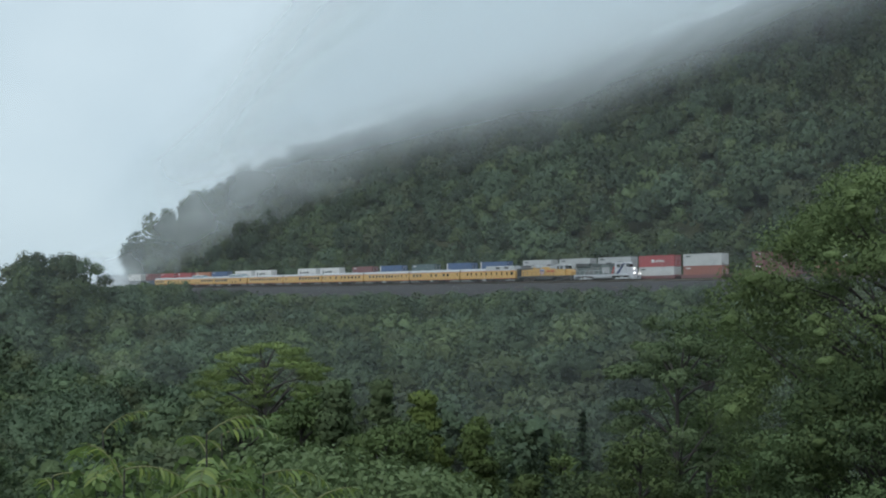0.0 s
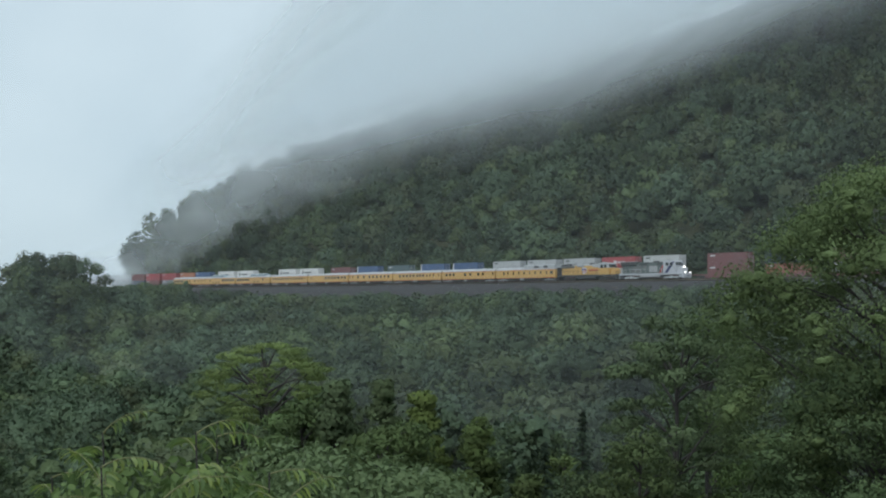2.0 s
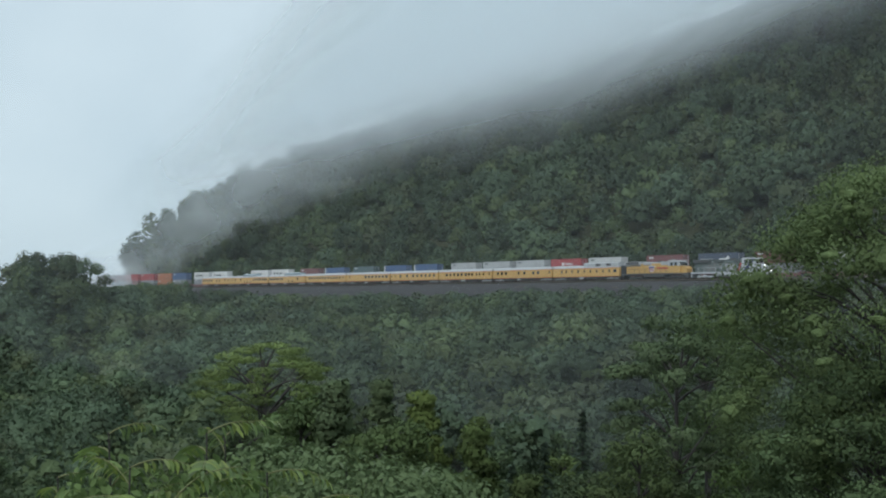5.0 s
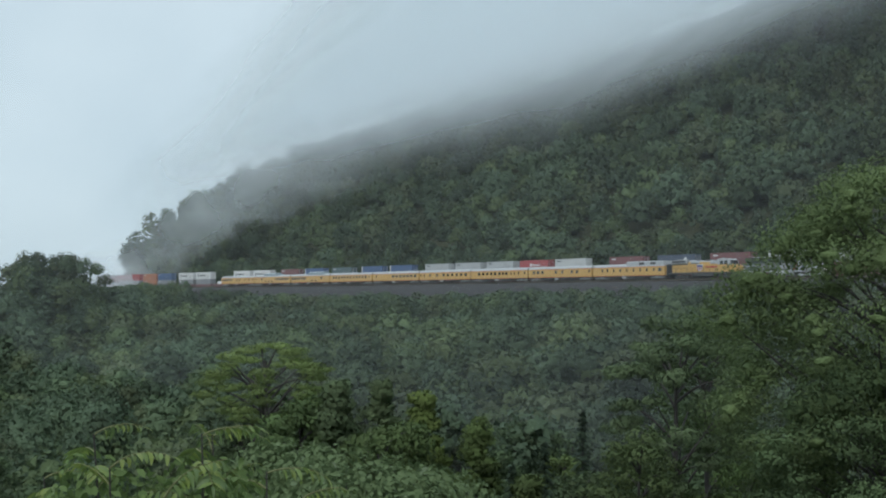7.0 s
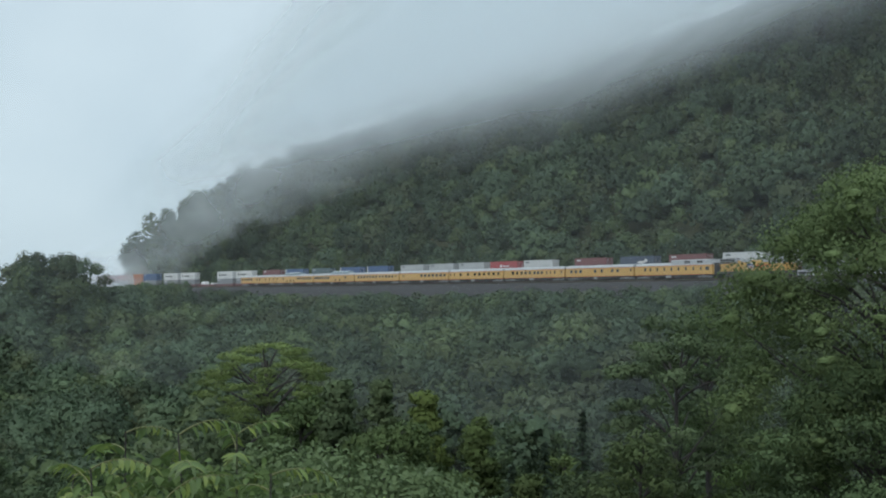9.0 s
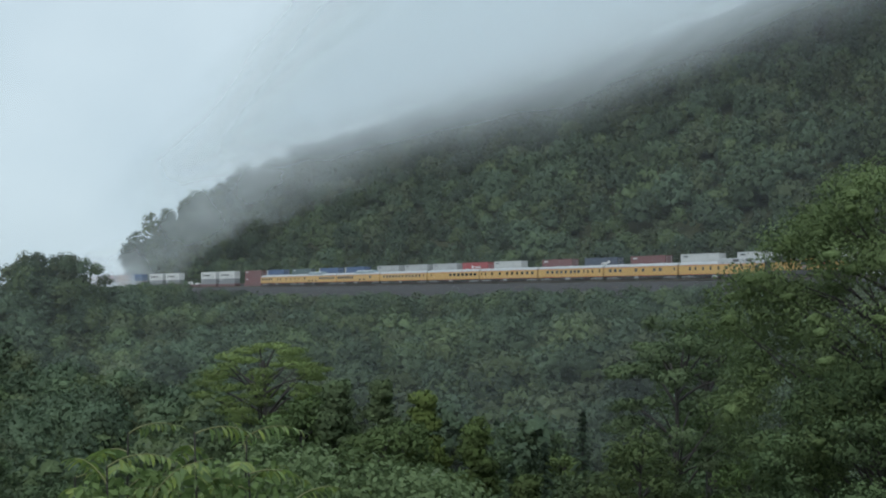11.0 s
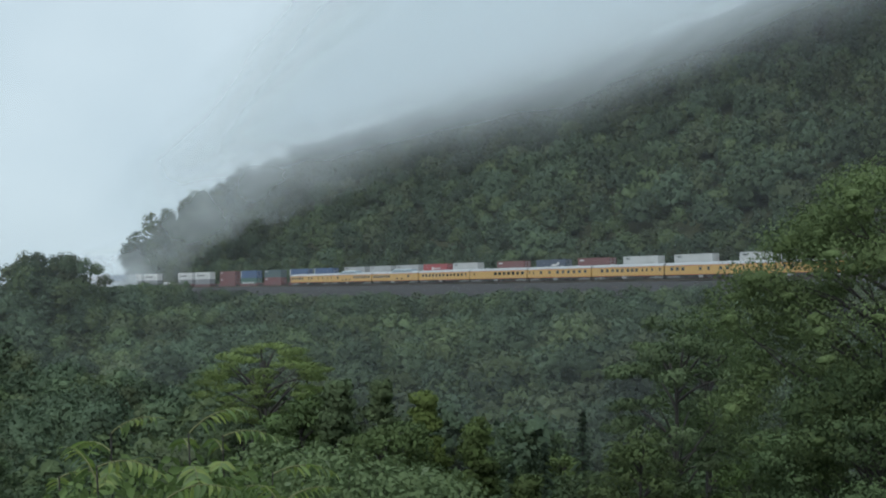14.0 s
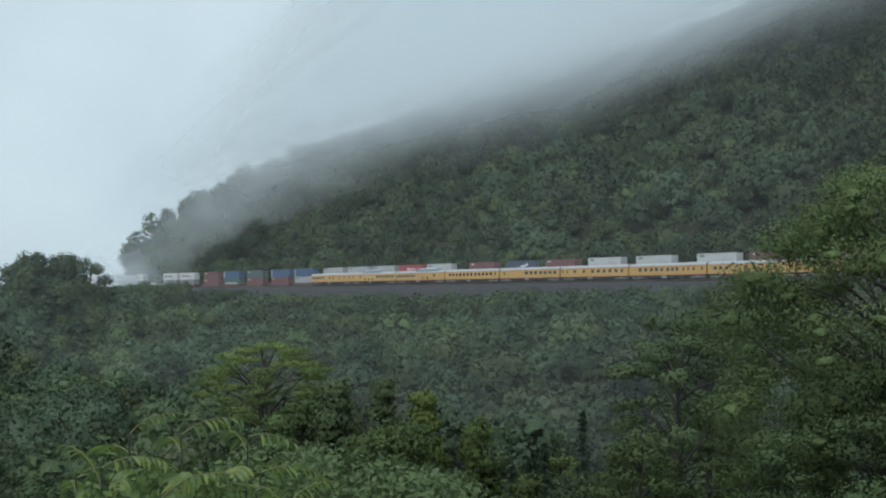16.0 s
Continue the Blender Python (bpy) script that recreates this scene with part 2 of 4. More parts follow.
bed = new("embankment", ribbon("embankment", [(-14, RAIL_Z - 7.2), (-9, RAIL_Z - 4.3), (-6, RAIL_Z - 2.4), (-3.4, RAIL_Z - 0.75), (-1.2, RAIL_Z - 0.5),
          (1.5, RAIL_Z - 0.42), (4.0, RAIL_Z - 0.5), (6.0, RAIL_Z - 0.42), (9, RAIL_Z - 0.5), (12, RAIL_Z - 0.9), (14.5, RAIL_Z - 1.0)],
          -420, 300, 1.5, BALLAST, 0.09))
tagged(bed, "grey crushed-stone railway embankment above the treetops", "embankment", kind="structure")
for centre in (1.5, 5.8):
    rails = thing("railway_track", "steel rails on timber ties in grey ballast", "railway track", kind="structure")
    for side in (-0.75, 0.75):
        o = centre + side
        part("rail", ribbon("rail", [(o - 0.07, RAIL_Z - 0.17), (o - 0.035, RAIL_Z - 0.005), (o + 0.035, RAIL_Z - 0.005), (o + 0.07, RAIL_Z - 0.17)], -420, 300, 6, STEEL), STEEL, rails)
    tie = a_box(-0.11, 0.11, -1.3, 1.3, -0.34, -0.165)
    tv = np.array([v.co[:] for v in tie.verts])
    tf = np.array([[v.index for v in f.verts] for f in tie.faces])
    tie.free()
    vs, fs = [], []
    for i, s in enumerate(np.arange(-240, 170, 0.55)):
        x, y, a = on_track(s, centre)
        c, sn = math.cos(-a), math.sin(-a)
        vs.append(np.c_[x + tv[:, 0] * c - tv[:, 1] * sn, y + tv[:, 0] * sn + tv[:, 1] * c, RAIL_Z + tv[:, 2]])
        fs.append(tf + 8 * i)
    tagged(part("tie", mesh_of("tie", np.concatenate(vs), np.concatenate(fs), TIE), TIE, rails), kind="stuff")


# ---- woods ----
def unit_ball(level):
    """Corners and triangles of a ball one metre in radius."""
    bm = bmesh.new()
    bmesh.ops.create_icosphere(bm, subdivisions=level, radius=1.0)
    v = np.array([k.co[:] for k in bm.verts])
    f = np.array([[k.index for k in p.verts] for p in bm.faces])
    bm.free()
    return v, f


BALL = unit_ball(1)
OCTA = (np.array([(1.0, 0, 0), (-1, 0, 0), (0, 1, 0), (0, -1, 0), (0, 0, 1), (0, 0, -1)]),
        np.array([(0, 2, 4), (2, 1, 4), (1, 3, 4), (3, 0, 4), (2, 0, 5), (1, 2, 5), (3, 1, 5), (0, 3, 5)]))


def crown_model(seed, lobes, leaves, size, tall=1.0, spread=1.0):
    """Leaf sprays and their inner masses for a domed crown one metre in radius and two high, standing on z = 0."""
    r = np.random.default_rng(seed)
    centres = [(0, 0, 0.9, 0.6)]
    lean = r.normal(0, 0.08, 2)
    for i in range(lobes):
        u = -0.45 + 1.42 * (i + 0.5) / lobes + r.normal(0, 0.06)
        a = i * 2.4 + r.uniform(-0.45, 0.45)
        rad = math.sqrt(max(0.02, 1 - min(1, u * u))) * r.uniform(0.42, 0.8) * spread
        centres.append((rad * math.cos(a) + lean[0], rad * math.sin(a) + lean[1], 0.95 + u * 0.66 * tall * r.uniform(0.8, 1.15), r.uniform(0.2, 0.44)))
    centres = np.array(centres)
    squash = np.array((1, 1, 0.72))
    share = centres[:, 3] ** 2
    share[0] *= 0.4
    share = np.maximum(6, (leaves * share / share.sum()).astype(int))
    P, N = [], []
    for (cx, cy, cz, cr), k in zip(centres, share):
        n = r.normal(size=(k, 3))
        n /= np.linalg.norm(n, axis=1)[:, None]
        n[:, 2] = np.where(n[:, 2] < -0.35, -n[:, 2], n[:, 2])
        bump = 1 + 0.2 * np.sin(6 * n[:, 0] + cx * 9) * np.sin(6 * n[:, 1] + cy * 9) + r.uniform(-0.22, 0.22, k)
        P.append(np.array([cx, cy, cz]) + n * (cr * bump)[:, None] * squash)
        N.append(n)
    P, N = np.concatenate(P), np.concatenate(N)
    keep = np.ones(len(P), bool)
    for cx, cy, cz, cr in centres:
        keep &= np.linalg.norm((P - (cx, cy, cz)) / squash, axis=1) > cr * 0.66
    P, N = P[keep], N[keep]
    k = len(P)
    lobe = N
    N = N + r.normal(0, 0.5, (k, 3)) + (0, 0, 0.25)
    N /= np.linalg.norm(N, axis=1)[:, None]
    A = np.cross(N, r.normal(size=(k, 3)))
    A /= np.linalg.norm(A, axis=1)[:, None]
    B = np.cross(N, A)
    w = (size * r.uniform(0.6, 1.5, k))[:, None]
    whole = P - (0, 0, 0.55)
    whole /= np.linalg.norm(whole, axis=1)[:, None]
    V, F, S = leaf_triangles(P, lobe, N, A, B, w, whole)
    cv, cf, cn = [], [], []
    for i, (cx, cy, cz, cr) in enumerate(centres):
        iv, ifc = BALL if i == 0 else OCTA
        turned = iv @ np.array(Euler(r.uniform(0, 6, 3)).to_matrix())
        cv.append(turned * r.uniform(0.6, 1.0, (len(iv), 1)) * (cr * (0.8 if i == 0 else 0.7)) * squash + (cx, cy, cz))
        w = cv[-1] - (0, 0, 0.55)
        w /= np.linalg.norm(w, axis=1)[:, None]
        nn = turned * 0.4 + w * 0.8
        cn.append(nn / np.linalg.norm(nn, axis=1)[:, None])
        cf.append(ifc + sum(len(q) for q in cv[:-1]))
    return V, F, S, np.concatenate(cv), np.concatenate(cf), np.concatenate(cn)


def wood(name, spots, models, label):
    """Many crowns as one mesh of leaf sprays and one of inner masses. spots: x, y, z of the crown's foot, radius, height, turn, colour."""
    leaf, mass = ([], [], [], []), ([], [], [], [])
    count = [0, 0]
    for i, (x, y, z, rad, high, turn, col) in enumerate(spots):
        v, f, nn, cv, cf, cn = models[i % len(models)]
        c, s = math.cos(turn), math.sin(turn)
        for k, (out, vv, ff, norm) in enumerate(((leaf, v, f, nn), (mass, cv, cf, cn))):
            out[0].append(np.c_[x + rad * (vv[:, 0] * c - vv[:, 1] * s), y + rad * (vv[:, 0] * s + vv[:, 1] * c), z + vv[:, 2] * high / 2])
            out[1].append(ff + count[k])
            out[2].append(np.repeat([col], len(vv), 0))
            out[3].append(np.c_[norm[:, 0] * c - norm[:, 1] * s, norm[:, 0] * s + norm[:, 1] * c, norm[:, 2]])
            count[k] += len(vv)
    ob = new(name, mesh_of(name, *(np.concatenate(q) for q in leaf[:2]), LEAF, *(np.concatenate(q) for q in leaf[2:])))
    tagged(ob, label, "woods", kind="stuff")
    inner = mesh_of("inner_foliage", *(np.concatenate(q) for q in mass[:2]), CORE, *(np.concatenate(q) for q in mass[2:]))
    tagged(part("inner_foliage", inner, CORE, ob), kind="stuff")
    return ob


# leaf greens with some of the valley's blue haze mixed into the colour
GREENS = np.array([(0.09, 0.132, 0.084), (0.08, 0.122, 0.089), (0.113, 0.16, 0.08), (0.074, 0.11, 0.081), (0.092, 0.137, 0.095), (0.13, 0.172, 0.087), (0.104, 0.126, 0.078)]) * (1.04, 1.04, 0.95)


def a_green(r, light=1.0):
    return (0.65 * GREENS[r.integers(len(GREENS))] + 0.35 * GREENS.mean(0)) * r.uniform(0.62, 1.14) * light


def patch(x, y):
    """Stands of lighter and darker trees."""
    return 1.0 + 0.55 * noise.noise(Vector((x / 55, y / 55, 3.1))) + 0.25 * noise.noise(Vector((x / 19, y / 19, 8.2)))


def in_view(x, y, margin=0.03):
    return abs(x) < (math.tan(radians(20)) + margin) * y + 8


far_models = [crown_model(10 + i, 17 + i % 4, 490, 0.084) for i in range(6)] + [crown_model(19, 18, 480, 0.084, tall=1.25, spread=0.85)]
mid_models = [crown_model(30 + i, 20 + i % 5, 880, 0.064) for i in range(6)] + [crown_model(37, 21, 860, 0.064, tall=1.2, spread=0.85)]
END = ([13, 20, 35, 70, 100], [-253, -263, -282, -297, -302])

r = np.random.default_rng(7)
hill_spots = []
for s in np.arange(-312, 200, 7.1):
    for d in np.arange(17.5, 172, 7.1):
        ss, dd = s + r.uniform(-3.1, 3.1), d + r.uniform(-3.1, 3.1)
        x, y, _ = on_track(ss, dd)
        if not in_view(x, y) or dd > 40 + max(crest(ss), 0) / 0.55 + 30 or crest(ss - float(np.interp(dd, *END)) - 302) < 10:
            continue
        rad = r.choice((3.4, 4.2, 5.0, 6.2)) * r.uniform(0.88, 1.12) * (1 if dd > 22 else 0.8)
        high = rad * r.uniform(2.1, 2.7)
        z = float(ground(x, y)) - 0.26 * high + r.uniform(-0.5, 4.0 if dd > 24 else 0.8)
        z += 6.0 * float(smooth(-235, -275, ss)) * float(smooth(90, 50, dd))
        hill_spots.append((x, y, z, rad, high, r.uniform(0, 6.3), a_green(r, 0.76 * patch(x, y))))
for s in np.r_[np.arange(-250, 30, 2.4), np.arange(30, 190, 1.8)]:
    x, y, _ = on_track(s + r.uniform(-1, 1), 13.6 + r.uniform(0, 4.5))
    high = r.uniform(4.0, 8.0)
    if in_view(x, y):
        hill_spots.append((x, y, RAIL_Z - 1.2 - 0.2 * high, r.uniform(1.8, 3.0), high, r.uniform(0, 6.3), a_green(r)))
for s in np.arange(-245, 190, 5.0):
    for d in (19.5, 25.0):
        x, y, _ = on_track(s + r.uniform(-1.5, 1.5), d + r.uniform(-1.5, 1.5))
        if in_view(x, y):
            high = r.uniform(6.5, 10)
            hill_spots.append((x, y, float(ground(x, y)) - 0.3 * high, r.uniform(2.8, 3.9), high, r.uniform(0, 6.3), a_green(r)))
for d in np.arange(15, 80, 4.0):
    for k in range(4):
        ss = float(np.interp(d, *END)) + 5 + 5.5 * k + r.uniform(-2, 2)
        x, y, _ = on_track(ss, d + r.uniform(-2, 2))
        rad = r.uniform(3.0, 4.6)
        hill_spots.append((x, y, float(ground(x, y)) - 0.24 * rad * 2.3 + r.uniform(0, 1.5), rad, rad * 2.3, r.uniform(0, 6.3), a_green(r, 0.76 * patch(x, y))))
wood("hillside_woods", hill_spots, far_models, "dense green broadleaf woods on a steep misty hillside")

# the canopy below the railway rises to the left along it
RISE = ([-250, -200, -182, -150, -128, -100, -60, 20, 60, 110], [3.6, 4.6, 5.6, 5.4, 3.0, 1.6, 0.6, 0.8, 1.5, 2.4])
low_spots = []
for s in np.arange(-330, 200, 8.0):
    for d in np.arange(-14, -210, -7.8):
        ss, dd = s + r.uniform(-3.4, 3.4), d + r.uniform(-3.2, 3.2)
        x, y, _ = on_track(ss, dd)
        if not in_view(x, y) or y < 150:
            continue
        if dd > -26:
            rad, high = r.uniform(2.8, 4.6), r.uniform(6.0, 8.0)
            z = RAIL_Z - 2.7 - 0.08 * (-dd - 13) - high + r.uniform(-0.9, 0.3) + float(np.interp(ss, *RISE))
        else:
            rad = r.choice((3.8, 4.8, 5.8, 7.0)) * r.uniform(0.9, 1.1)
            high = rad * r.uniform(1.9, 2.4)
            z = float(ground(x, y)) + 7.5 - 0.5 * high + r.uniform(-4.0, 4.5)
            if x > -92 or y < 320:
                z = min(z, RAIL_Z - 1.4 - 0.16 * (-dd - 26) + 0.6 * float(np.interp(ss, *RISE)) + r.uniform(-4.2, 0.0) - high)
        low_spots.append((x, y, z, rad, high, r.uniform(0, 6.3), a_green(r, patch(x, y))))
for s in np.arange(-230, 150, 6.4):
    for d in (-20, -28, -36):
        ss, dd = s + r.uniform(-2.4, 2.4), d + r.uniform(-2.4, 2.4)
        x, y, _ = on_track(ss, dd)
        if in_view(x, y) and y > 150:
            low_spots.append((x, y, RAIL_Z - 3.6 - 0.3 * (-dd - 18) + 0.5 * float(np.interp(ss, *RISE)) + r.uniform(-2.2, 0.6) - 8.0,
                              r.uniform(3.2, 5.2), 8.0, r.uniform(0, 6.3), a_green(r, patch(x, y))))
for x in np.arange(-168, -88, 6.0):
    for y in np.arange(345, 432, 6.5):
        xx, yy = x + r.uniform(-2, 2), y + r.uniform(-2, 2)
        if in_view(xx, yy) and from_track(xx, yy)[1] < -20:
            low_spots.append((xx, yy, float(ground(xx, yy)) - 1.5 + r.uniform(0, 2), r.uniform(3.6, 5.2), 8.8, r.uniform(0, 6.3), a_green(r, patch(xx, yy))))
# the trees on the knoll's brow: place, height of the top over the eye, radius
for x, top, rad in ((-129.5, 15.4, 3.6), (-136, 12.6, 4.2), (-123, 12.9, 3.6), (-117.8, 13.3, 3.2), (-113, 13.0, 3.6), (-109.5, 11.6, 2.8), (-107, 8.0, 2.6), (-142, 11.0, 4.0)):
    high = 2.3 * rad
    low_spots.append((x, 385 + r.uniform(-4, 4), EYE_Z + top - 0.97 * high, rad, high, r.uniform(0, 6.3), a_green(r)))
wood("valley_woods", low_spots, mid_models, "dense green treetops filling the valley below the railway")


# ---- passenger train ----
def bogie(parent, x, wheels, gauge=0.8, paint=None, radius=0.46):
    """A railway truck under its car, with its wheels as parts of its own."""
    half = (wheels - 1) * 0.85 + 0.75
    bm = bmesh.new()
    for side in (-1, 1):
        y = side * 1.12
        box(bm, x - half, x + half, y - 0.09, y + 0.09, 0.42, 0.72, 0.04)
        for i in range(wheels):
            cx = x + (i - (wheels - 1) / 2) * 1.7
            box(bm, cx - 0.2, cx + 0.2, y - 0.14, y + 0.14, 0.28, 0.66, 0.05)
        box(bm, x - 0.45, x + 0.45, y - 0.13, y + 0.13, 0.5, 0.95, 0.05)
    box(bm, x - 0.4, x + 0.4, -1.2, 1.2, 0.5, 0.8)
    ob = part("bogie", bm, paint or BOGIE, parent)
    for i in range(wheels):
        cx = x + (i - (wheels - 1) / 2) * 1.7
        for side in (-1, 1):
            part("wheel", drum(bmesh.new(), cx, side * gauge, radius, radius, 0.14), STEEL, ob)
    return ob


CAR_LEN = 25.3


def coach(windows, dome=None, upper=None, label="", lower_windows=(), doors=(0.045,), monitor=None, tail=False):
    """A streamlined coach: x runs forwards, the rails lie at z = 0. windows: (place from the rear 0..1, width) each."""
    ob = thing("passenger_car", label, "passenger car", group="cars of the yellow train")
    h = CAR_LEN / 2
    side = [(-1.5, 1.02), (1.5, 1.02), (1.52, 1.4), (1.52, 3.12), (1.46, 3.3), (-1.46, 3.3), (-1.52, 3.12), (-1.52, 1.4)]
    part("body", prism(side, -h, h), YELLOW, ob)
    arch = [(1.47, 3.3)] + [(1.47 * math.cos(a), 3.3 + 0.72 * math.sin(a)) for a in np.linspace(0.25, math.pi - 0.25, 9)] + [(-1.47, 3.3)]
    part("roof", prism(arch, -h + 0.05, h - 0.05), ROOF, ob, "grey arched roof")
    for z in (1.06, 3.2):
        for sd in (-1, 1):
            part("stripe", a_box(-h, h, sd * 1.525 - 0.012, sd * 1.525 + 0.012, z - 0.035, z + 0.035), RED, ob, "thin red stripe")
    part("underframe", prism([(-1.3, 0.55), (1.3, 0.55), (1.42, 1.02), (-1.42, 1.02)], -h + 4.6, h - 4.6), UNDER, ob)
    part("sill", prism([(-1.45, 0.9), (1.45, 0.9), (1.5, 1.02), (-1.5, 1.02)], -h, h), UNDER, ob)
    rr = random.Random(label)
    for i in range(4):
        x = -5.5 + i * 3.3 + rr.uniform(-0.6, 0.6)
        for sd in (-1, 1):
            part("equipment_box", a_box(x, x + rr.uniform(0.9, 2.0), sd * 1.2, sd * 1.46, 0.42, 0.95, bevel=0.04), UNDER if (i + int(sd)) % 3 else BOGIE, ob)
    for sd in (-1, 1):
        for at, w in windows:
            x = -h + at * CAR_LEN
            part("window", a_box(x - w / 2, x + w / 2, sd * 1.525 - 0.015, sd * 1.525 + 0.015, 2.05, 2.85, bevel=0.012), GLASS, ob)
        for at, w in lower_windows:
            x = -h + at * CAR_LEN
            part("window", a_box(x - w / 2, x + w / 2, sd * 1.525 - 0.015, sd * 1.525 + 0.015, 1.45, 1.95, bevel=0.012), GLASS, ob)
        for at in doors:
            x = -h + at * CAR_LEN
            d = part("door", a_box(x - 0.4, x + 0.4, sd * 1.52 - 0.015, sd * 1.52 + 0.015, 1.1, 3.05, bevel=0.012), YELLOW, ob)
            part("pane", a_box(x - 0.25, x + 0.25, sd * 1.54 - 0.01, sd * 1.54 + 0.01, 2.15, 2.85), GLASS, d)
    for end in (-1, 1):
        if tail and end < 0:
            part("end_wall", a_box(-h - 0.12, -h + 0.02, -1.35, 1.35, 1.0, 3.4, bevel=0.05), YELLOW, ob)
            continue
        part("diaphragm", a_box(min(end * h, end * (h + 0.3)), max(end * h, end * (h + 0.3)), -0.85, 0.85, 1.0, 3.7, bevel=0.05), UNDER, ob, "dark rubber gangway between cars")
    if dome:
        x0, x1 = (-h + v * CAR_LEN for v in dome)
        out = [(-1.3, 3.75), (1.3, 3.75), (1.22, 4.3), (0.85, 4.62), (0, 4.72), (-0.85, 4.62), (-1.22, 4.3)]
        bm = prism(out, x0, x1)
        for v in bm.verts:
            if v.co.z > 4.0:
                v.co.x += (0.9 if v.co.x < (x0 + x1) / 2 else -0.9) * (v.co.z - 3.9)
        dm = part("dome", bm, DOME, ob, "raised glass viewing dome")
        for i in range(1, 6):
            x = x0 + (x1 - x0) * i / 6
            part("rib", prism([(u * 1.015, 3.7 + (w - 3.7) * 1.015) for u, w in out], x - 0.04, x + 0.04), SILVER, dm)
        part("dome_roof", prism([(-0.75, 4.62), (0.75, 4.62), (0.5, 4.74), (-0.5, 4.74)], x0 + 0.9, x1 - 0.9), SILVER, dm)
    if monitor:
        x0, x1 = (-h + v * CAR_LEN for v in monitor)
        mo = part("raised_roof", prism([(-1.42, 3.5), (1.42, 3.5), (1.4, 4.45), (1.1, 4.6), (-1.1, 4.6), (-1.4, 4.45)], x0, x1), ROOF, ob, "raised grey roof section with dark louvres")
        for at in (0.42, 0.72):
            x = x0 + at * (x1 - x0)
            for sd in (-1, 1):
                part("louvre", a_box(x - 0.9, x + 0.9, sd * 1.41 - 0.02, sd * 1.41 + 0.03, 3.75, 4.3), UNDER, mo)
    else:
        for i in range(3):
            x = -7 + i * 6.5 + rr.uniform(-1, 1)
            part("roof_vent", a_box(x - 0.35, x + 0.35, -0.3, 0.3, 3.95, 4.14, bevel=0.04), ROOF, ob)
    bogie(ob, -h + 2.9, 3)
    bogie(ob, h - 2.9, 3)
    return ob


def spaced(*runs):
    """(first, last, count, width) runs of evenly spaced windows."""
    out = []
    for a, b, k, w in runs:
        out += [(float(v), w) for v in np.linspace(a, b, k)]
    return out


COACHES = [
    dict(windows=spaced((0.05, 0.31, 5, 0.95), (0.48, 0.56, 2, 0.7), (0.72, 0.72, 1, 0.5), (0.84, 0.84, 1, 0.5)), tail=True,
         label="yellow tail observation car with silver roof", doors=(0.955,)),
    dict(windows=spaced((0.21, 0.21, 1, 0.8), (0.6, 0.95, 8, 0.85)), lower_windows=spaced((0.32, 0.5, 3, 0.8)), dome=(0.25, 0.65),
         label="yellow dome car with glass dome and grey roof"),
    dict(windows=spaced((0.04, 0.38, 8, 0.85), (0.8, 0.8, 1, 0.9)), lower_windows=spaced((0.56, 0.66, 2, 0.9)), dome=(0.42, 0.86),
         label="yellow dome dining car with long window row", doors=()),
    dict(windows=spaced((0.09, 0.5, 7, 0.95), (0.58, 0.86, 5, 0.95)), doors=(0.94,), label="yellow lounge car with twelve windows and silver roof"),
    dict(windows=spaced((0.46, 0.93, 7, 1.2)), doors=(0.08,), label="yellow baggage lounge car with windows at one end"),
    dict(windows=spaced((0.1, 0.1, 1, 0.4), (0.22, 0.36, 2, 0.9), (0.49, 0.92, 6, 0.95)), doors=(0.03,), label="yellow sleeping car with eight square windows"),
    dict(windows=spaced((0.15, 0.3, 3, 0.95), (0.37, 0.44, 2, 0.95), (0.52, 0.64, 3, 0.9), (0.72, 0.78, 2, 0.5), (0.85, 0.85, 1, 0.6)), doors=(0.955,),
         label="yellow coach with a row of square windows"),
    dict(windows=spaced((0.09, 0.23, 3, 0.95), (0.45, 0.55, 2, 0.8), (0.7, 0.78, 2, 0.9)), doors=(0.965,), label="yellow sleeping car with paired windows"),
    dict(windows=spaced((0.14, 0.14, 1, 0.6), (0.21, 0.86, 8, 0.5), (0.94, 0.94, 1, 1.1)), doors=(), monitor=(0.48, 0.985),
         label="yellow power car with raised grey roof section"),
]


SILVER_CAB = shader("silver_white_paint", (0.5, 0.52, 0.56), 0.4, vary=0.25, scale=0.8, dirt=(0.36, 0.37, 0.4))
NAVY = shader("navy_stripe", (0.045, 0.055, 0.13), 0.4, vary=0.2)
PAINTS_PALE = shader("pale_panel", (0.36, 0.37, 0.38), 0.5, vary=0.3, scale=0.8, dirt=(0.3, 0.2, 0.2))


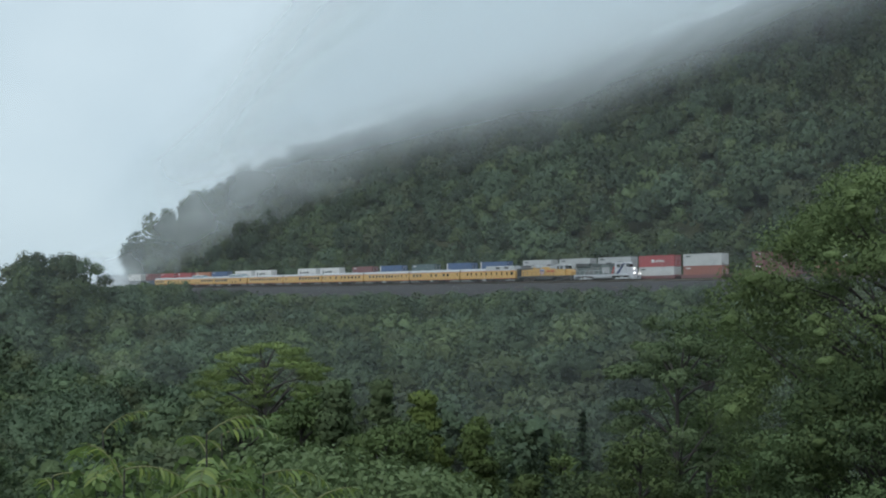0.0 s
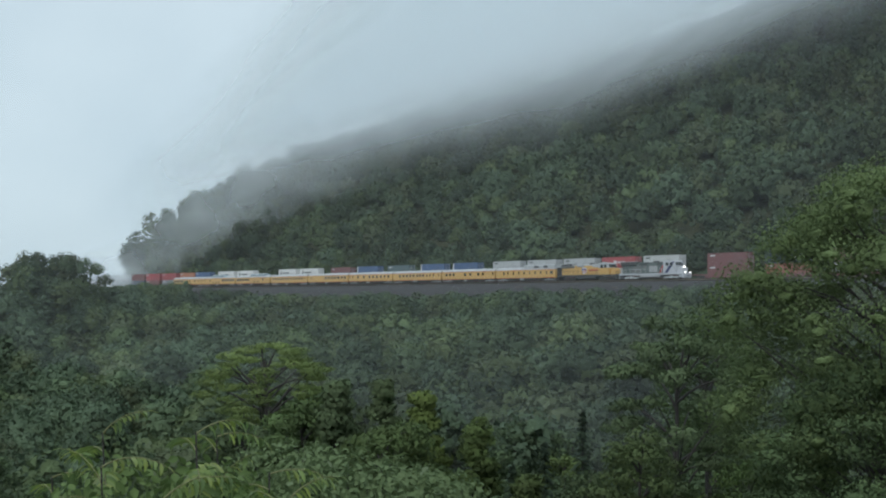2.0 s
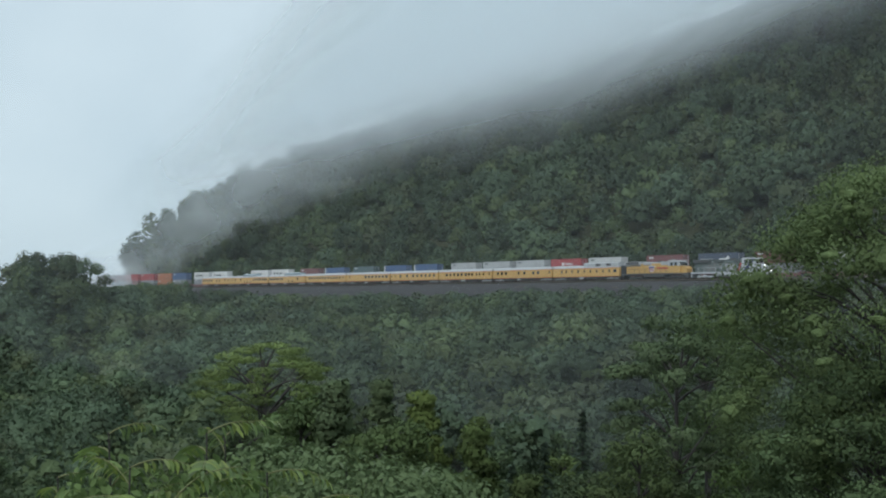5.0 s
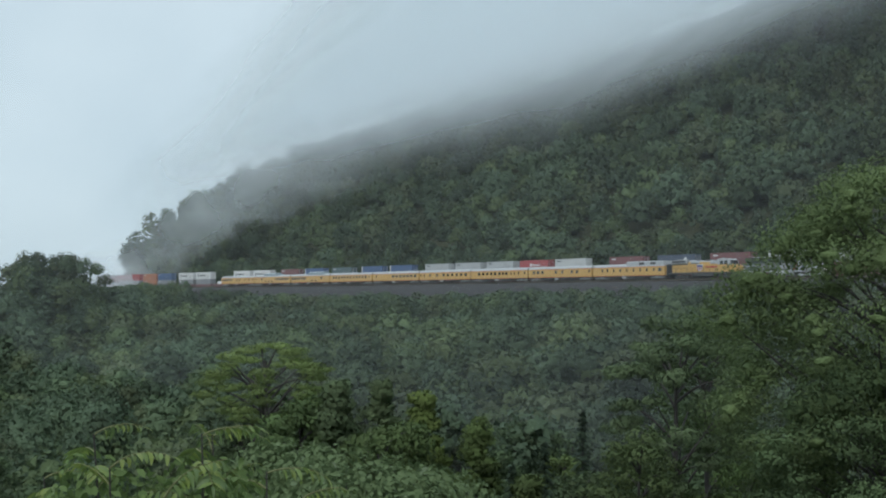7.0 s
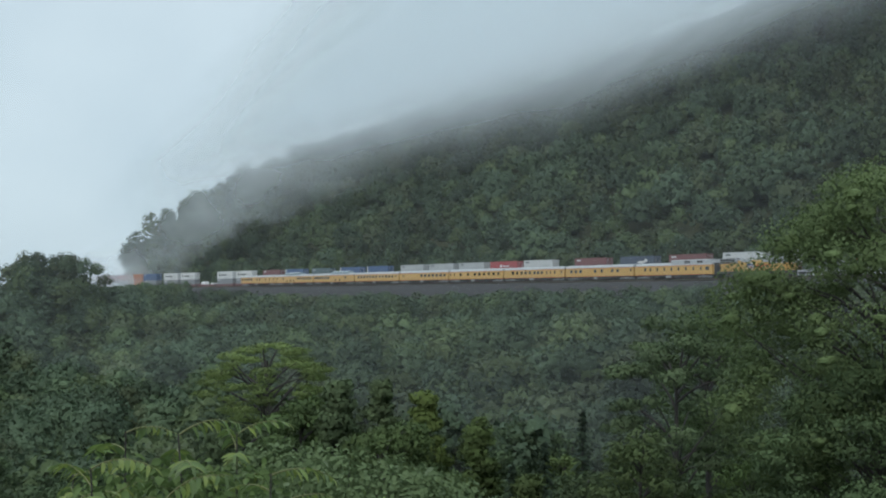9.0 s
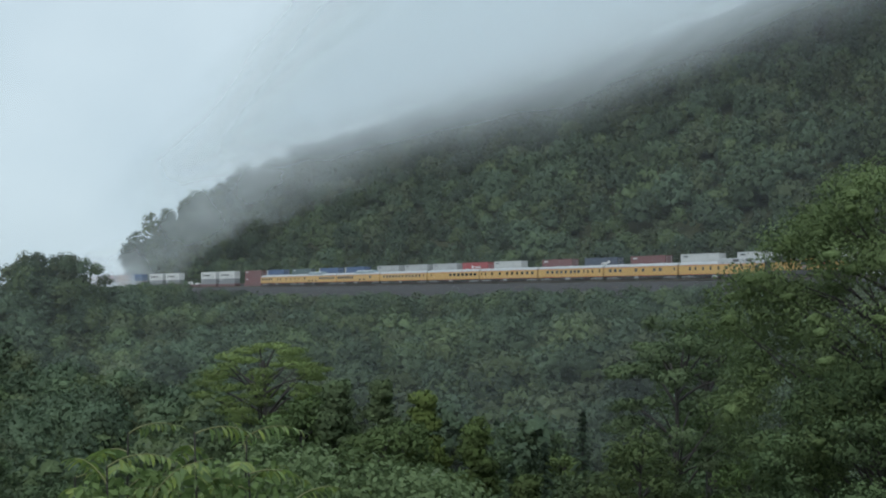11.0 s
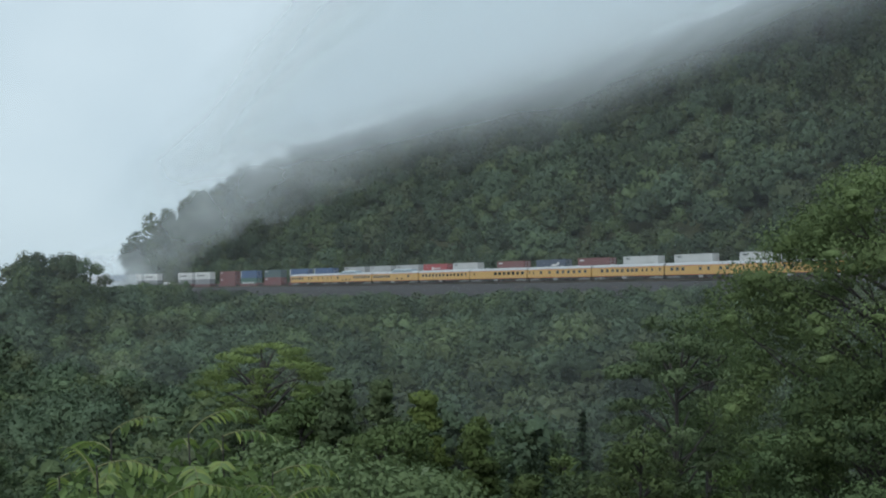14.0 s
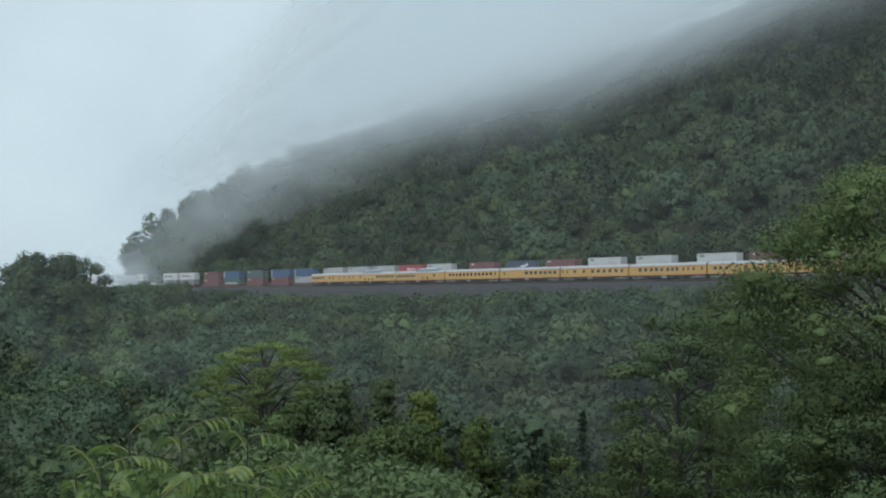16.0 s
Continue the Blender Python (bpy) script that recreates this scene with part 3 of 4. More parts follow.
def locomotive(hood, cab, sill, roof, label, lead):
    """A six-axle road diesel: x forwards, short nose at the front."""
    ob = thing("locomotive", label, "locomotive", group="engines of the yellow train")
    part("frame", a_box(-10.9, 11.0, -1.5, 1.5, 1.15, 1.55, bevel=0.05), sill, ob)
    part("fuel_tank", prism([(-1.45, 0.7), (-1.1, 0.42), (1.1, 0.42), (1.45, 0.7), (1.45, 1.2), (-1.45, 1.2)], -3.4, 3.4), BOGIE if lead else UNDER, ob)
    part("hood", a_box(-9.6, 4.6, -1.02, 1.02, 1.55, 3.95, bevel=0.1), hood, ob)
    part("radiator", prism([(-1.02, 3.4), (1.02, 3.4), (1.5, 3.75), (1.5, 4.5), (-1.5, 4.5), (-1.5, 3.75)], -10.1, -4.9), roof, ob, "flared radiator with dark grilles")
    part("rear_hood", a_box(-10.2, -9.5, -0.9, 0.9, 1.55, 3.7, bevel=0.1), hood, ob)
    part("hood_roof", a_box(-4.9, 4.6, -0.95, 0.95, 3.9, 4.2, bevel=0.1), roof, ob)
    part("brake_blister", a_box(-3.9, -1.2, -1.3, 1.3, 3.6, 4.35, bevel=0.12), roof, ob)
    part("exhaust", a_box(0.2, 1.5, -0.45, 0.45, 4.15, 4.6, bevel=0.06), UNDER, ob)
    for sd in (-1, 1):
        part("grille", a_box(-9.7, -5.3, sd * 1.5 - 0.03, sd * 1.5 + 0.03, 3.85, 4.4), UNDER, ob)
        for x in np.arange(-8.8, 4.2, 1.45):
            part("hood_door", a_box(x, x + 1.3, sd * 1.02 - 0.025, sd * 1.02 + 0.025, 1.75, 3.35, bevel=0.015), hood, ob)
    cabin = part("cab", prism([(4.6, 1.55), (8.6, 1.55), (8.6, 3.1), (8.55, 3.25), (4.6, 3.25)], -1.5, 1.5, "y"), cab, ob)
    part("cab_top", prism([(4.6, 3.25), (8.55, 3.25), (8.15, 4.25), (7.7, 4.6), (4.9, 4.6), (4.6, 4.4)], -1.5, 1.5, "y"), cab if lead else roof, cabin)
    for sd in (-1, 1):
        for x in (5.4, 6.7):
            part("side_window", a_box(x, x + 1.0, sd * 1.5 - 0.02, sd * 1.5 + 0.02, 3.25, 4.1, bevel=0.015), GLASS, cabin)
    part("windscreen", prism([(8.56, 3.35), (8.64, 3.35), (8.27, 4.2), (8.19, 4.2)], -1.2, 1.2, "y"), GLASS, cabin)
    nose = part("nose", prism([(8.6, 1.55), (10.3, 1.55), (10.3, 2.6), (9.9, 3.05), (8.6, 3.25)], -0.95, 0.95, "y"), cab, ob)
    part("pilot", a_box(10.7, 11.1, -1.45, 1.45, 0.3, 1.6, bevel=0.08), sill, ob)
    part("rear_pilot", a_box(-11.0, -10.7, -1.4, 1.4, 0.35, 1.6, bevel=0.06), sill, ob)
    for sd in (-1, 1):
        part("step_well", a_box(9.7, 10.7, sd * 1.2 - 0.25, sd * 1.2 + 0.25, 0.45, 1.2, bevel=0.04), sill, ob)
        part("air_tank", prism([(sd * 1.3 + 0.2 * math.cos(a), 1.0 + 0.2 * math.sin(a)) for a in np.linspace(0, 6.283, 9)[:-1]], -3.0, 2.0), sill, ob)
    for sd in (-1, 1):
        for x in np.arange(-10.4, 4.5, 1.8):
            part("rail_post", a_box(x - 0.025, x + 0.025, sd * 1.45 - 0.025, sd * 1.45 + 0.025, 1.55, 2.6), sill, ob)
        part("handrail", a_box(-10.4, 4.5, sd * 1.45 - 0.025, sd * 1.45 + 0.025, 2.57, 2.63), sill, ob)
    for x in (-8.6, -7.4, -6.2):
        fan = bmesh.new()
        bmesh.ops.create_cone(fan, cap_ends=True, segments=14, radius1=0.55, radius2=0.55, depth=0.14, matrix=Matrix.Translation((x, 0, 4.56)))
        part("radiator_fan", fan, UNDER if not lead else SILVER, ob)
    part("horn", a_box(4.9, 5.5, -0.35, 0.35, 4.6, 4.8, bevel=0.05), roof, ob)
    part("air_intake", a_box(2.0, 4.4, -1.15, 1.15, 3.5, 4.3, bevel=0.08), roof, ob)
    part("coupler", a_box(11.1, 11.55, -0.12, 0.12, 0.7, 1.0, bevel=0.03), UNDER, ob)
    if lead:
        for x, y, z, rad in ((10.0, 0.0, 2.95, 0.17), (11.12, -0.85, 1.75, 0.13), (11.12, 0.85, 1.75, 0.13)):
            bm = bmesh.new()
            bmesh.ops.create_icosphere(bm, subdivisions=2, radius=rad, matrix=Matrix.Translation((x, y, z)))
            part("headlight", bm, LAMP, ob, "bright white headlight")
        for sd in (-1, 1):
            y0, y1 = sd * 1.505 - 0.015, sd * 1.505 + 0.015
            part("stripe", prism([(4.9, 1.6), (6.0, 1.6), (8.4, 4.3), (7.6, 4.3)], y0, y1, "y"), NAVY, cabin, "navy diagonal stripe")
            part("panel", a_box(-0.6, 2.2, sd * 1.06 - 0.02, sd * 1.06 + 0.02, 1.9, 3.4), PAINTS_PALE, ob, "pale grey hood panel")
            part("stripe", prism([(2.9, 1.7), (3.4, 1.7), (4.5, 3.8), (4.0, 3.8)], sd * 1.07 - 0.02, sd * 1.07 + 0.02, "y"), RED, ob, "red diagonal stripe")
    else:
        part("class_light", a_box(8.7, 8.8, -0.2, 0.2, 4.2, 4.4), SILVER, ob)
        for sd in (-1, 1):
            y0, y1 = sd * 1.06 - 0.02, sd * 1.06 + 0.02
            part("emblem", prism([(-2.2, 3.35), (-1.2, 3.5), (-0.2, 3.35), (-0.35, 2.2), (-1.2, 1.75), (-2.05, 2.2)], y0, y1, "y"), WHITE, ob, "red white and blue shield emblem")
            part("emblem", a_box(-2.1, -0.3, sd * 1.085 - 0.01, sd * 1.085 + 0.01, 2.85, 3.2), BLUE, ob)
            for x in (-1.8, -1.25, -0.7):
                part("emblem", a_box(x - 0.12, x + 0.12, sd * 1.085 - 0.01, sd * 1.085 + 0.01, 2.05, 2.8), RED, ob)
            for i in range(9):
                x = 0.6 + i * 0.42
                part("lettering", a_box(x, x + 0.28, sd * 1.055 - 0.01, sd * 1.055 + 0.01, 2.5, 3.0), RED, ob, "red lettering bars")
    bogie(ob, -6.8, 3, paint=SILVER if lead else UNDER, radius=0.52)
    bogie(ob, 6.8, 3, paint=SILVER if lead else UNDER, radius=0.52)
    return ob


TRAIN = []
for i, spec in enumerate(COACHES):
    TRAIN.append((coach(**spec), -200 + 25.9 * (i + 0.5) + (0.35 if i == 0 else 0)))
TRAIN.append((locomotive(YELLOW, YELLOW, UNDER, ROOF, "yellow six-axle diesel locomotive with grey roof and shield emblem", False), 33.1 + 11.9))
TRAIN.append((locomotive(CAMO, SILVER_CAB, SILVER_CAB, DARK, "white and grey-green lead diesel locomotive with headlights lit", True), 33.1 + 23.0 + 11.9))


# ---- freight train with stacked containers ----
PAINTS = {}
for key, colour in (("white", (0.8, 0.81, 0.81)), ("pale", (0.46, 0.48, 0.49)), ("light", (0.62, 0.64, 0.64)), ("red", (0.4, 0.05, 0.055)), ("maroon", (0.2, 0.06, 0.06)), ("rust", (0.32, 0.1, 0.065)),
                    ("blue", (0.045, 0.105, 0.25)), ("navy", (0.05, 0.07, 0.12)), ("teal", (0.07, 0.12, 0.13)), ("green", (0.05, 0.14, 0.11)),
                    ("orange", (0.45, 0.16, 0.07)), ("grey", (0.25, 0.26, 0.28))):
    # distance haze painted in: each paint takes a fifth of blue-grey
    colour = tuple(0.8 * c + 0.2 * k for c, k in zip(colour, (0.16, 0.175, 0.185)))
    PAINTS[key] = shader("container_" + key, colour, 0.5, vary=0.2, scale=0.5, dirt=tuple(0.72 * c + 0.03 for c in colour), per_object=0.1)
WORDS = {"white": "white", "pale": "pale grey", "light": "dull white", "red": "bright red", "maroon": "dark red", "rust": "rust-red", "blue": "blue", "navy": "dark blue",
         "teal": "dark blue-green", "green": "green", "orange": "orange", "grey": "grey"}
BOX_L, BOX_W, BOX_H = 12.19, 2.44, 2.85


def corrugated(material):
    """Side and end walls pressed into ribs, with a closed roof and floor."""
    pts, hl, hw = [], BOX_L / 2 - 0.08, BOX_W / 2 - 0.02
    def run(a, b, fix, along_x, sign):
        xs = np.linspace(a, b, max(9, int(abs(b - a) / 0.28) * 2))
        for i, v in enumerate(xs):
            off = fix - sign * (0.035 if (i // 2) % 2 else 0.0)
            pts.append((v, off) if along_x else (off, v))
    run(-hl, hl, -hw, True, -1)
    run(-hw, hw, hl, False, 1)
    run(hl, -hl, hw, True, 1)
    run(hw, -hw, -hl, False, -1)
    return prism2(pts, 0.1, BOX_H - 0.05)


def prism2(outline, z0, z1):
    bm = bmesh.new()
    lo = [bm.verts.new((x, y, z0)) for x, y in outline]
    hi = [bm.verts.new((x, y, z1)) for x, y in outline]
    k = len(outline)
    for i in range(k):
        bm.faces.new((lo[i], lo[(i + 1) % k], hi[(i + 1) % k], hi[i]))
    bm.faces.new(hi)
    bm.faces.new(lo[::-1])
    return bm


SHELLS = {}


def container(colour, mark=""):
    ob = thing("shipping_container", "%s corrugated steel shipping container%s" % (WORDS[colour], mark and " with " + mark), "container", group="containers on the freight train")
    mat = PAINTS[colour]
    if colour not in SHELLS:
        bm = corrugated(mat)
        shell = bpy.data.meshes.new("shell")
        bm.to_mesh(shell)
        bm.free()
        shell.materials.append(mat)
        fr = bmesh.new()
        for sx in (-1, 1):
            for sy in (-1, 1):
                x, y = sx * (BOX_L / 2 - 0.08), sy * (BOX_W / 2 - 0.08)
                box(fr, x - 0.08, x + 0.08, y - 0.08, y + 0.08, 0, BOX_H)
        for sy in (-1, 1):
            y = sy * (BOX_W / 2 - 0.05)
            box(fr, -BOX_L / 2 + 0.16, BOX_L / 2 - 0.16, y - 0.05, y + 0.05, 0.0, 0.14)
            box(fr, -BOX_L / 2 + 0.16, BOX_L / 2 - 0.16, y - 0.05, y + 0.05, BOX_H - 0.1, BOX_H)
        frame_mesh = bpy.data.meshes.new("corner_frame")
        fr.to_mesh(frame_mesh)
        fr.free()
        frame_mesh.materials.append(mat)
        SHELLS[colour] = (shell, frame_mesh)
    part("shell", SHELLS[colour][0], mat, ob)
    part("corner_frame", SHELLS[colour][1], mat, ob)
    x = BOX_L / 2
    for y in (-0.62, 0.62):
        d = part("door", a_box(x - 0.06, x - 0.005, y - 0.56, y + 0.56, 0.16, BOX_H - 0.14), mat, ob)
        for k in (-0.25, 0.25):
            part("lock_bar", a_box(x - 0.005, x + 0.03, y + k - 0.02, y + k + 0.02, 0.2, BOX_H - 0.18), SILVER, d)
    y = -BOX_W / 2
    dark = colour in ("white", "pale", "light")
    ink = DARK if dark else WHITE
    def bar(x0, x1, z0, z1, m=None):
        part("marking", a_box(x0, x1, y - 0.012, y + 0.02, z0, z1), m or ink, ob)
    if mark == "white lettering bars":
        bar(-1.6, -0.6, 1.05, 1.85)
        for i in range(4):
            bar(-0.1 + i * 0.75, 0.4 + i * 0.75, 1.15, 1.65)
    elif mark == "a dark emblem and lettering":
        part("marking", prism([(-4.6, 0.8), (-4.0, 0.8), (-3.7, 1.6), (-4.1, 2.2), (-4.5, 1.7)], y - 0.012, y + 0.02, "y"), DARK, ob)
        for i in range(5):
            bar(-3.0 + i * 0.95, -2.3 + i * 0.95, 1.1, 1.75)
    elif mark == "a white bird emblem":
        part("marking", prism([(-0.2, 1.1), (2.0, 0.9), (3.8, 1.5), (3.2, 2.2), (2.4, 1.5), (1.0, 1.6)], y - 0.012, y + 0.02, "y"), WHITE, ob)
        bar(-4.6, -3.0, 0.55, 0.75)
    elif mark == "a row of white letters":
        for i in range(5):
            bar(-4.6 + i * 1.9, -3.5 + i * 1.9, 0.45, 1.3)
    elif mark == "a pale end post":
        bar(-6.05, -5.6, 0.1, BOX_H - 0.05, WHITE)
    else:
        bar(-5.2, -3.7, 2.1, 2.4)
    return ob


def well_car(length):
    """A low well wagon for stacked containers."""
    ob = thing("well_wagon", "low rust-brown well wagon carrying stacked containers", "wagon", group="wagons of the freight train")
    h = length / 2
    rust = PAINTS["maroon"]
    for sd in (-1, 1):
        part("side_sill", prism([(sd * 1.36, 0.35), (sd * 1.48, 0.35), (sd * 1.48, 1.1), (sd * 1.36, 1.1)], -6.6, 6.6), rust, ob)
    part("well_floor", a_box(-6.6, 6.6, -1.36, 1.36, 0.3, 0.42), rust, ob)
    for e in (-1, 1):
        a, b = sorted((e * 6.6, e * (h - 0.1)))
        part("end_platform", a_box(a, b, -1.3, 1.3, 0.95, 1.2, bevel=0.03), rust, ob)
        part("bulkhead", a_box(e * 6.6 - 0.08, e * 6.6 + 0.08, -1.4, 1.4, 0.35, 1.3), rust, ob)
    bogie(ob, -h, 2, paint=UNDER)
    return ob


# left end along the train, upper box, lower box, emblem of the upper one
STACKS = [(-266, "blue", "maroon", ""), (-250, "white", "white", ""), (-234, "white", "grey", ""), (-217, "maroon", "navy", ""), (-203, "red", "maroon", ""), (-188, "red", "grey", ""),
          (-172, "orange", "orange", ""), (-158.5, "blue", "grey", ""), (-139.5, "white", "grey", "a dark emblem and lettering"),
          (-124.5, "white", "grey", "a dark emblem and lettering"), (-108.6, None, None, ""), (-93.5, "white", "grey", "a dark emblem and lettering"),
          (-78.4, "white", "grey", "a dark emblem and lettering"), (-58, "maroon", "maroon", ""), (-41.5, "blue", "green", "a pale end post"),
          (-23.6, "teal", "maroon", ""), (-5.2, "blue", "maroon", "a pale end post"), (11.4, "blue", "pale", "a pale end post"), (30.8, "pale", "grey", ""), (46.3, "pale", "grey", ""),
          (61.5, "pale", "grey", ""), (76.5, "red", "light", "white lettering bars"), (91.7, "light", "rust", ""), (113, "maroon", "maroon", ""),
          (130.3, "navy", "rust", "a white bird emblem"), (147.5, "maroon", "grey", ""), (164.8, "light", "grey", ""), (182.6, "light", "maroon", ""),
          (203.2, "light", "grey", ""), (219.5, "maroon", "grey", ""), (236, "red", "grey", "")]
FREIGHT = []
for i, (u, top, low, mark) in enumerate(STACKS):
    centre = u + BOX_L / 2
    gap = (STACKS[i + 1][0] if i + 1 < len(STACKS) else u + 16) - u
    FREIGHT.append((well_car(gap), centre, 0.0))
    if low:
        FREIGHT.append((container(low, "a row of white letters" if low == "green" else ""), centre, 0.43))
        FREIGHT.append((container(top, mark), centre, 0.43 + BOX_H + 0.004))
    else:
        tank = thing("white_tank", "small white rounded tank load on a flat wagon", "tank", group="")
        part("shell", a_box(-5.0, -1.2, -1.1, 1.1, 0.45, 2.3, bevel=0.5), WHITE, tank)
        part("shell", a_box(3.2, 5.6, -1.1, 1.1, 0.45, 1.7, bevel=0.35), WHITE, tank)
        FREIGHT.append((tank, centre, 0.0))


def train_at(t):
    return 8.558 * t - 0.0577 * t * t


def freight_at(t):
    return -6.773 * t + 0.00512 * t * t


def on_rails(s, offset, lift=0.0):
    x, y, a = on_track(s, offset)
    return pose(x, y, RAIL_Z + lift, 0, 0, -math.degrees(a))


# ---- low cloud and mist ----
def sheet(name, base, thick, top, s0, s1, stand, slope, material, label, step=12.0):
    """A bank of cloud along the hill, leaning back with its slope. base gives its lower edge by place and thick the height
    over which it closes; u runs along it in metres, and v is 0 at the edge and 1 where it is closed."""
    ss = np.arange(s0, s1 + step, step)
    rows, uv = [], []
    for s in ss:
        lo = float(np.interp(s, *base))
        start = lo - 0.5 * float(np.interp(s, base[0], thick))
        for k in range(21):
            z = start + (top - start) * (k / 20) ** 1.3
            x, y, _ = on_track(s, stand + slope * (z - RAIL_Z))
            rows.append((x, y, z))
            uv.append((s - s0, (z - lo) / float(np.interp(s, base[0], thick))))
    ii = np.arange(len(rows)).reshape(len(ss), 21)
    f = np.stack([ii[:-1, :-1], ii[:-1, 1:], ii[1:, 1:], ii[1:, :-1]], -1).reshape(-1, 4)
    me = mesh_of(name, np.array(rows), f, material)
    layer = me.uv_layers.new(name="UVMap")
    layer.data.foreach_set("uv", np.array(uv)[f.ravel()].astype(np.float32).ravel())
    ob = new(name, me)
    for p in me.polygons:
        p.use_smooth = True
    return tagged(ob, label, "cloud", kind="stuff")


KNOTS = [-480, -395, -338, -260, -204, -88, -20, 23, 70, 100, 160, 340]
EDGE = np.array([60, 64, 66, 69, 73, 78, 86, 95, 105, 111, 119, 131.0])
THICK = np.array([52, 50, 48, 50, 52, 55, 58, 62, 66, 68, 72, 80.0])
CLOUD_A = mist_material("cloud_front", -0.3, 0.85, 0.62, 0.3, 70, 210)
CLOUD_B = mist_material("cloud_back", -0.05, 0.75, 0.995, 0.16, 90, 250)
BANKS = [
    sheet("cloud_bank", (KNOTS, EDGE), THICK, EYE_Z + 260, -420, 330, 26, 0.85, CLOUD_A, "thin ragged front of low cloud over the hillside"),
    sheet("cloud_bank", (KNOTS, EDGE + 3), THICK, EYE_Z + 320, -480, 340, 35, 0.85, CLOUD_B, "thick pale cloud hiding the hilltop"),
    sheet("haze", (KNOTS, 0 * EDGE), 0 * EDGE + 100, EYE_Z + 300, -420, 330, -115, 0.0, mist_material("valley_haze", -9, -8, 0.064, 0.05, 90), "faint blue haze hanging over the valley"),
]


def puff_material(name, most, seed):
    """A wisp of mist: thick in the middle and ragged to its rim, on u and v from -1 to 1."""
    m = bpy.data.materials.new(name)
    m.use_nodes = True
    n, l = m.node_tree.nodes, m.node_tree.links
    n.remove(n["Principled BSDF"])
    uv, ln = n.new("ShaderNodeUVMap"), n.new("ShaderNodeVectorMath")
    ln.operation = "LENGTH"
    l.new(uv.outputs[0], ln.inputs[0])
    mp, no = n.new("ShaderNodeMapping"), n.new("ShaderNodeTexNoise")
    mp.inputs["Location"].default_value = (seed, seed * 0.7, 0)
    no.inputs["Scale"].default_value, no.inputs["Detail"].default_value, no.inputs["Distortion"].default_value = 1.5, 5.0, 0.3
    l.new(uv.outputs[0], mp.inputs["Vector"])
    l.new(mp.outputs[0], no.inputs["Vector"])
    add = n.new("ShaderNodeMath")
    add.operation = "MULTIPLY_ADD"
    add.inputs[1].default_value = 0.9
    l.new(no.outputs["Fac"], add.inputs[0])
    l.new(ln.outputs["Value"], add.inputs[2])
    mr = n.new("ShaderNodeMapRange")
    mr.interpolation_type = "SMOOTHSTEP"
    mr.inputs["From Min"].default_value, mr.inputs["From Max"].default_value = 1.3, 0.35
    mr.inputs["To Min"].default_value, mr.inputs["To Max"].default_value = 0.0, most
    l.new(add.outputs[0], mr.inputs["Value"])
    di, tl, tp = n.new("ShaderNodeBsdfDiffuse"), n.new("ShaderNodeBsdfTranslucent"), n.new("ShaderNodeBsdfTransparent")
    di.inputs["Color"].default_value = tl.inputs["Color"].default_value = (0.85, 0.93, 0.98, 1)
    body, mix = n.new("ShaderNodeMixShader"), n.new("ShaderNodeMixShader")
    body.inputs[0].default_value = 0.35
    l.new(di.outputs[0], body.inputs[1])
    l.new(tl.outputs[0], body.inputs[2])
    l.new(mr.outputs[0], mix.inputs[0])
    l.new(tp.outputs[0], mix.inputs[1])
    l.new(body.outputs[0], mix.inputs[2])
    l.new(mix.outputs[0], n["Material Output"].inputs["Surface"])
    return m


def puff(s, offset, z, wide, high, most, seed):
    """A bulging veil of mist, keyed to drift along the hill."""
    k = 13
    uu, vv = np.meshgrid(np.linspace(-1, 1, k), np.linspace(-1, 1, k))
    bulge = 0.25 * min(wide, 20) * np.clip(1 - uu ** 2 - vv ** 2, -1, 1)
    V = np.c_[(uu * wide).ravel(), (-bulge + vv * high * 0.25).ravel(), (vv * high).ravel()]
    ii = np.arange(k * k).reshape(k, k)
    f = np.stack([ii[:-1, :-1], ii[:-1, 1:], ii[1:, 1:], ii[1:, :-1]], -1).reshape(-1, 4)
    me = mesh_of("mist_wisp", V, f, puff_material("mist", most, seed))
    layer = me.uv_layers.new(name="UVMap")
    layer.data.foreach_set("uv", np.c_[uu.ravel(), vv.ravel()][f.ravel()].astype(np.float32).ravel())
    for p in me.polygons:
        p.use_smooth = True
    ob = tagged(new("mist_wisp", me), "thin white wisp of drifting mist", "mist", kind="stuff")
    return ob, s, offset, EYE_Z + z


WISPS = [puff(-238, 9, 12, 42, 24, 0.5, 1.3), puff(-222, 32, 36, 50, 32, 0.42, 4.1), puff(-252, -6, 8, 28, 17, 0.75, 7.7), puff(-196, 52, 50, 70, 34, 0.34, 2.9),
         puff(-228, -6, 3, 26, 9, 0.45, 9.1)]


# ---- trees on the near slope ----
def tube(points, radii, sides=6):
    """Corners and faces of a tapered limb along points."""
    P = np.array(points, float)
    D = np.gradient(P, axis=0)
    D /= np.linalg.norm(D, axis=1)[:, None] + 1e-9
    ref = np.array([0.31, 0.95, 0.05])
    A = np.cross(D, ref)
    A /= np.linalg.norm(A, axis=1)[:, None] + 1e-9
    B = np.cross(D, A)
    th = np.linspace(0, 2 * math.pi, sides, endpoint=False)
    R = np.array(radii)[:, None, None]
    V = P[:, None, :] + R * (A[:, None, :] * np.cos(th)[None, :, None] + B[:, None, :] * np.sin(th)[None, :, None])
    ii = np.arange(len(P) * sides).reshape(len(P), sides)
    F = np.stack([ii[:-1], np.roll(ii[:-1], -1, 1), np.roll(ii[1:], -1, 1), ii[1:]], -1).reshape(-1, 4)
    return V.reshape(-1, 3), F


